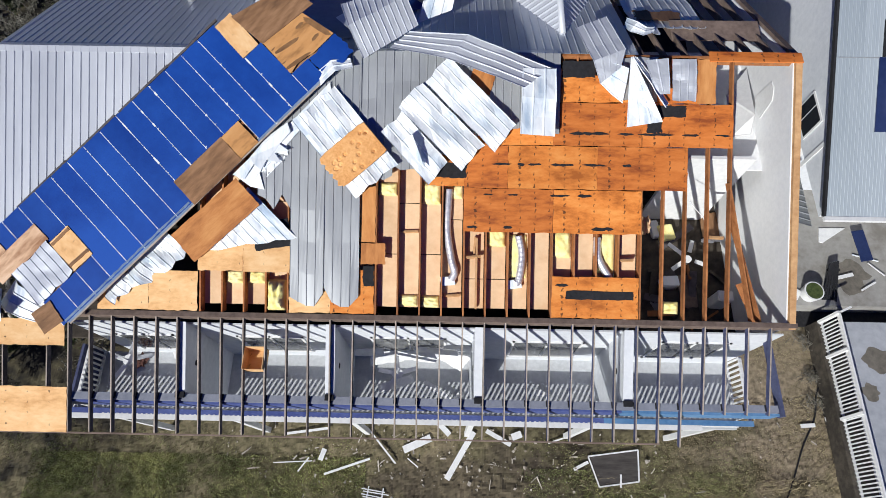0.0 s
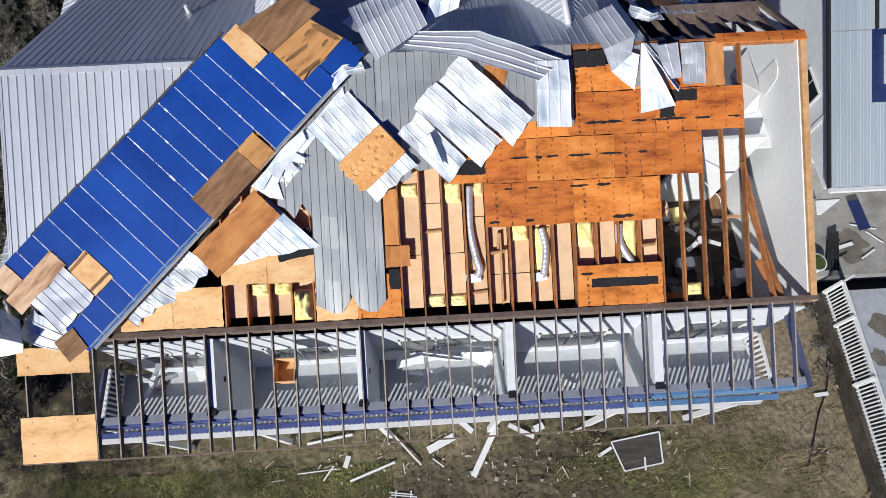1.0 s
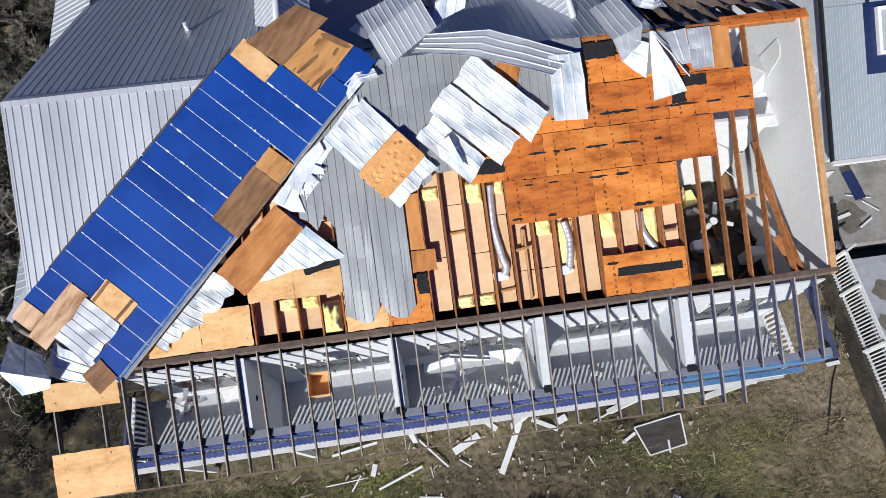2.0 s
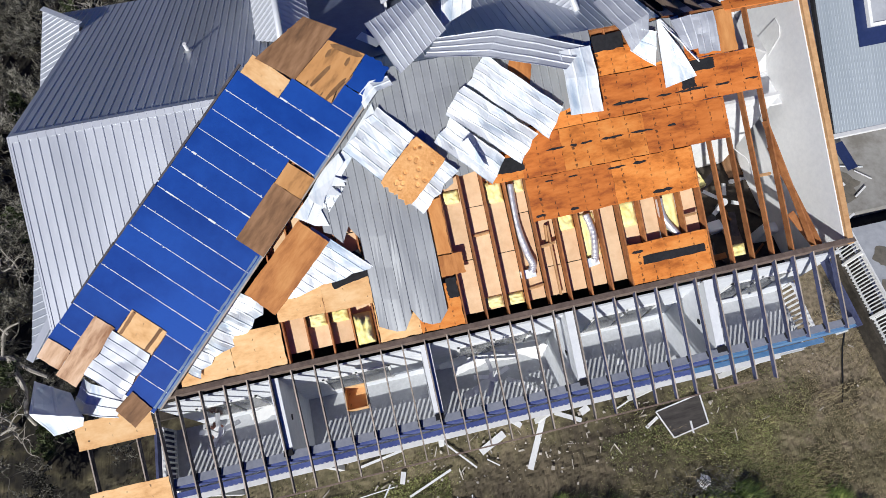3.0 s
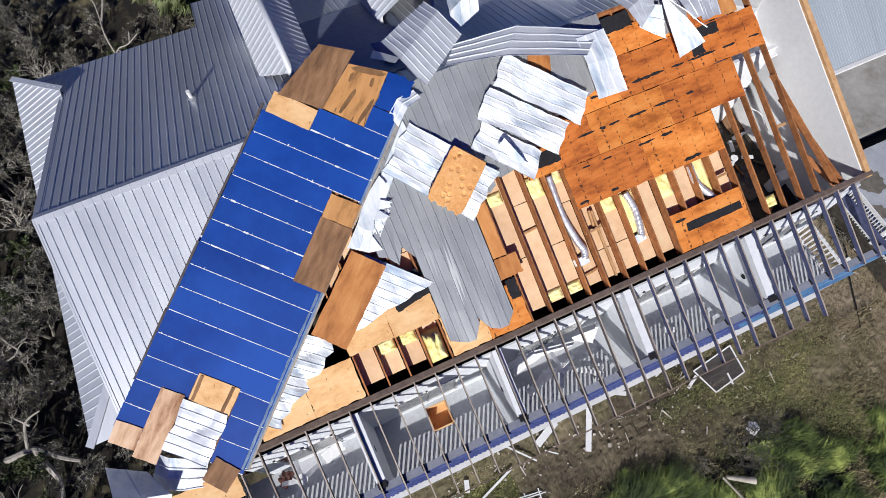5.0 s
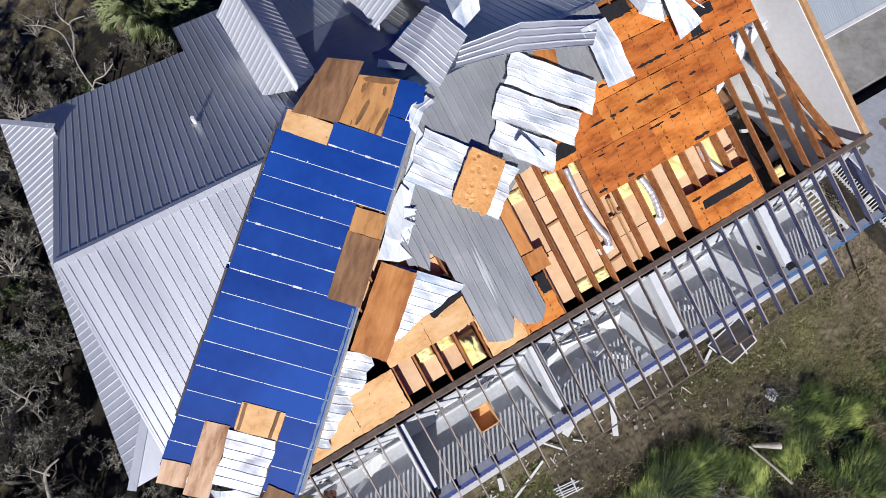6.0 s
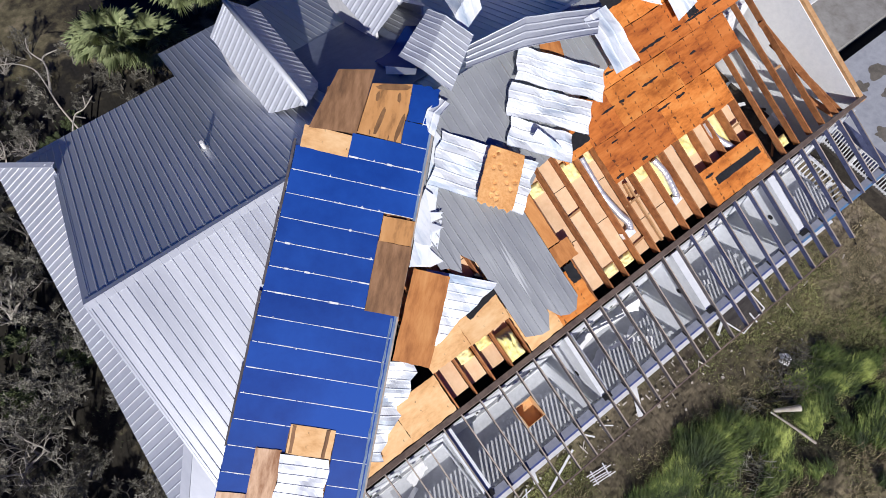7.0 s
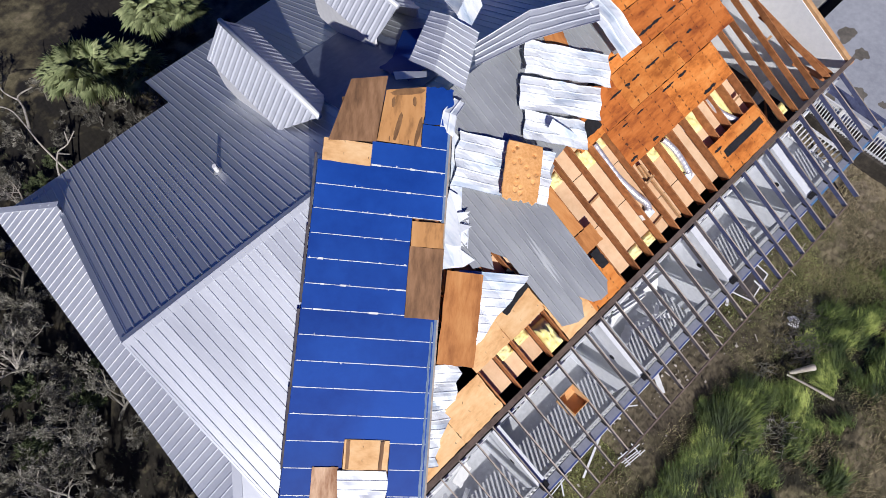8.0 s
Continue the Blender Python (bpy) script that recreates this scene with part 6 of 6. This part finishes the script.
dead_limbs("bleached bare dead tree with forked limbs", ([(-12.75, 27.2, 0.0), (-12.68, 27.7, 2.3), (-12.65, 29.0, 2.6), (-12.72, 30.0, 2.8), (-13.3, 30.75, 2.9), (-14.0, 31.2, 2.9)], 0.045),
           ([(-12.66, 28.6, 2.5), (-12.2, 29.5, 2.9), (-12.05, 30.1, 3.1), (-11.3, 30.0, 3.2)], 0.06), ([(-12.1, 29.9, 3.0), (-12.4, 30.6, 3.3), (-12.2, 31.2, 3.5)], 0.04))
dead_limbs("bleached forked dead stem beside the house", ([(-13.0, 25.6, 0.0), (-13.02, 26.15, 1.6), (-12.4, 27.0, 2.1), (-11.8, 26.95, 2.3), (-11.15, 27.1, 2.6)], 0.05),
           ([(-12.35, 27.0, 2.1), (-12.15, 26.6, 2.3), (-11.95, 26.3, 2.4)], 0.045), ([(-11.7, 27.0, 2.3), (-11.5, 27.4, 2.6)], 0.04))
dead_limbs("grey broken tree trunk fallen by the broken corner", ([(-21.4, 9.9, 0.5), (-20.75, 9.56, 1.5), (-19.75, 9.5, 1.6), (-18.9, 8.8, 1.55), (-18.3, 8.4, 1.4)], 0.16), ([(-19.75, 9.5, 1.55), (-19.5, 8.8, 1.5), (-19.3, 8.05, 1.2), (-19.5, 7.3, 0.8), (-19.6, 6.9, 0.0)], 0.14),
           ([(-20.0, 9.5, 1.6), (-19.6, 10.4, 2.2), (-18.9, 10.6, 2.4)], 0.07), ([(-19.5, 10.3, 2.1), (-19.9, 10.8, 2.5)], 0.05))


def palmetto(x, y, z, size, seed):
    rng = random.Random(seed)
    ob = thing("palmetto", "green fan palm with drooping split leaves", "palm", "fan palms", (x, y, 0))
    part("trunk", tube([(0, 0, 0), (0.05, 0.02, z * 0.5), (0, 0, z)], (0.16, 0.12), 9, 4), RAFTER_DARK, ob)
    for i in range(38):
        a, e = i * 2.4, rng.uniform(-0.2, 1.1)
        d = Vector((math.cos(a) * math.cos(e), math.sin(a) * math.cos(e), math.sin(e)))
        base = Vector((0, 0, z))
        hub = base + d * size * rng.uniform(0.45, 0.7)
        side = d.cross(Vector((0, 0, 1))).normalized()
        upv = side.cross(d)
        bm = bmesh.new()
        t = tube([base, (base + hub) / 2 + Vector((0, 0, 0.06)), hub], (0.018, 0.01), 4, 2)
        t.verts.index_update()
        vs = [bm.verts.new(v.co) for v in t.verts]
        for f in t.faces:
            bm.faces.new([vs[v.index] for v in f.verts])
        t.free()
        for j in range(22):
            b = (j / 21 - 0.5) * 3.7 + rng.uniform(-0.05, 0.05)
            w = d * math.cos(b) + side * math.sin(b)
            l = size * (0.62 - 0.1 * abs(b)) * rng.uniform(0.75, 1.15)
            n1 = hub + w * l * 0.5 + upv * 0.05
            n2 = hub + w * l - Vector((0, 0, 0.18 * size))
            x2 = w.cross(upv).normalized() * 0.036
            q = [bm.verts.new(p) for p in (hub, n1 - x2, n2, n1 + x2)]
            bm.faces.new((q[0], q[1], q[2]))
            bm.faces.new((q[0], q[2], q[3]))
        part("frond", bm, PALM, ob)
    return ob


for n, (x, y, z, sz) in enumerate(((-8.7, 30.3, 1.9, 1.75), (-7.3, 29.3, 1.7, 1.5), (-9.6, 31.2, 1.5, 1.4), (-4.4, 31.6, 1.9, 1.6), (-3.2, 31.0, 1.7, 1.3))):
    palmetto(x, y, z, sz, 70 + n)


def grass(name, n, area, height, mat, label, seed, lean=(0.25, 0.2), keep=None, width=0.012, bare=False):
    r = np.random.RandomState(seed)
    x, y = r.uniform(area[0], area[1], n), r.uniform(area[2], area[3], n)
    f = np.array([noise.noise(Vector((a * 0.55, b * 0.55, seed))) for a, b in zip(x, y)])
    ok = f + r.normal(0, 0.16, n) > (keep if keep is not None else -1)
    if bare:
        worn = np.clip(1 - np.abs(x - 1.0) / 5.5, 0, 1) * np.clip(1 - np.abs(y - 0.6) / 1.9, 0, 1)
        ok &= r.uniform(0, 1, n) > 3.0 * worn
    x, y, f = x[ok], y[ok], f[ok]
    h = height * r.uniform(0.5, 1.15, len(x)) * (0.75 + 0.6 * np.clip(f, -0.2, 0.6))
    a = r.uniform(0, np.pi, len(x))
    wx, wy = np.cos(a) * width, np.sin(a) * width
    lx, ly = (r.normal(lean[0], 0.45, len(x))) * h, (r.normal(lean[1], 0.45, len(x))) * h
    z0 = np.zeros(len(x))
    b0, b1 = np.stack([x - wx, y - wy, z0], 1), np.stack([x + wx, y + wy, z0], 1)
    m0, m1 = np.stack([x - wx * 0.8 + lx * 0.35, y - wy * 0.8 + ly * 0.35, h * 0.62], 1), np.stack([x + wx * 0.8 + lx * 0.35, y + wy * 0.8 + ly * 0.35, h * 0.62], 1)
    tip = np.stack([x + lx, y + ly, h], 1)
    t = np.stack([b0, b1, m1, b0, m1, m0, m0, m1, tip], 1)
    return scatter(name, t, mat, label, "grass")


def clumps(n, blades, seed, pale):
    """Tall grass in wind-combed clumps, thick along a band before the porch, with gaps between."""
    r = np.random.RandomState(seed)
    out = []
    made = 0
    while made < n:
        x, y = r.uniform(-6.0, 13.0), r.uniform(-8.0, -0.3)
        edge = -1.1 - 0.026 * max(0.0, x) ** 1.85 + 0.9 * noise.noise(Vector((x * 0.9, y * 0.9, 31.0)))
        d = edge - y
        v = noise.noise(Vector((x * 0.45, y * 0.7, 3.0))) + 0.5 * noise.noise(Vector((x * 1.3, y * 1.3, 8.0)))
        if d < 0 or v < 0.04 + max(0.0, 0.35 - d * 0.6) + max(0.0, d - 3.0) * 0.2 + max(0.0, -1.5 - x) * 0.14 + r.normal(0, 0.13):
            continue
        if abs(x - 4.8) < 0.4 and -4.8 < y < -2.3 or abs(x - 5.1) < 1.0 and abs(y + 2.95) < 0.65:
            continue
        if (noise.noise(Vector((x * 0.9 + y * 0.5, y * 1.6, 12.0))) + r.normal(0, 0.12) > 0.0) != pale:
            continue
        made += 1
        tall = r.uniform(0.16, 0.60) * (0.65 + 1.0 * max(0.0, v)) * min(1.0, 0.5 + d * 0.8)
        way = 0.5 + 1.6 * noise.noise(Vector((x * 0.3, y * 0.3, 17.0)))
        m = blades
        bx, by = x + r.normal(0, 0.12, m), y + r.normal(0, 0.12, m)
        h = tall * r.uniform(0.6, 1.15, m)
        lx, ly = (math.cos(way) * 1.1 + r.normal(0, 0.42, m)) * h, (math.sin(way) * 1.1 + r.normal(0, 0.42, m)) * h
        a = r.uniform(0, np.pi, m)
        wx, wy = np.cos(a) * 0.012, np.sin(a) * 0.012
        z = np.zeros(m) - 0.05
        b0, b1 = np.stack([bx - wx, by - wy, z], 1), np.stack([bx + wx, by + wy, z], 1)
        m0, m1 = np.stack([bx - wx + lx * 0.35, by - wy + ly * 0.35, h * 0.66], 1), np.stack([bx + wx + lx * 0.35, by + wy + ly * 0.35, h * 0.66], 1)
        tip = np.stack([bx + lx, by + ly, h * 0.86], 1)
        out.append(np.stack([b0, b1, m1, b0, m1, m0, m0, m1, tip], 1))
    return np.concatenate(out)


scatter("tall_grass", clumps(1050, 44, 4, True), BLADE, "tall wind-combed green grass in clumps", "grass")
scatter("tall_grass", clumps(800, 44, 5, False), BLADE_SHADED, "dark green grass, toned for shade between the paler clumps", "grass")
rng = random.Random(33)
for x, y, r, n in ((1.5, -3.0, 0.6, 130), (2.6, -3.9, 0.4, 70), (7.0, -2.0, 0.75, 260), (6.2, -2.5, 0.5, 120), (3.9, -1.9, 0.3, 40), (15.9, 6.5, 0.28, 60), (15.95, 5.0, 0.3, 80), (15.8, 3.9, 0.35, 60)):
    tr = []
    for i in range(n):
        c = Vector((x + rng.gauss(0, r), y + rng.gauss(0, r * 0.6), rng.uniform(0.02, 0.3)))
        u = Vector((rng.uniform(-1, 1), rng.uniform(-1, 1), rng.uniform(-0.4, 0.4))).normalized() * rng.uniform(0.1, 0.32)
        w = u.cross(Vector((0, 0, 1))).normalized() * 0.012
        q = Vector((0, 0, 0.014))
        for e, g in ((w, q), (q, -w), (-w, -q), (-q, w)):
            tr += [tuple(c - u + e), tuple(c + u * 0.9 + e), tuple(c + u * 0.9 + g), tuple(c - u + e), tuple(c + u * 0.9 + g), tuple(c - u + g)]
    scatter("brush_pile", tr, TWIG if x < 5 else BARK_DULL, "tangle of dead grey twigs in the grass" if x < 10 else "dark tangle of twigs beside the picket fence", "brush")
grass("dry_tufts", 30000, (-4.5, 17, -11, 0.8), 0.30, TAN, "dry straw-coloured grass tufts", 8, (0.5, 0.1), 0.1, 0.010, True)
grass("short_grass", 34000, (-19, 16, -9, 2.4), 0.06, DRY, "thin dry trodden grass on the soil", 5, keep=0.05, bare=True)
grass("lawn", 110000, (-19, 12.6, -8, 2.2), 0.055, LAWN, "short green grass over the soil", 6, keep=-0.02, bare=True)
grass("green_lawn", 110000, (-17, -3.2, -5, 1.3), 0.08, LAWN, "short green grass beside the porch", 9, keep=-0.35)
grass("green_lawn", 42000, (2.5, 11.5, -4.2, 1.0), 0.065, LAWN, "short green grass beyond the porch", 10, keep=-0.05)
grass("tan_grass", 52000, (9.0, 16.0, -8, 6.8), 0.045, TAN, "short tan grass beside the fence", 12, (0.8, 0.4), keep=-0.22)
grass("weeds", 14000, (-28, -13.5, 0, 34), 0.2, LEAF, "dry weeds under the shrubs", 7, keep=0.0, width=0.014)
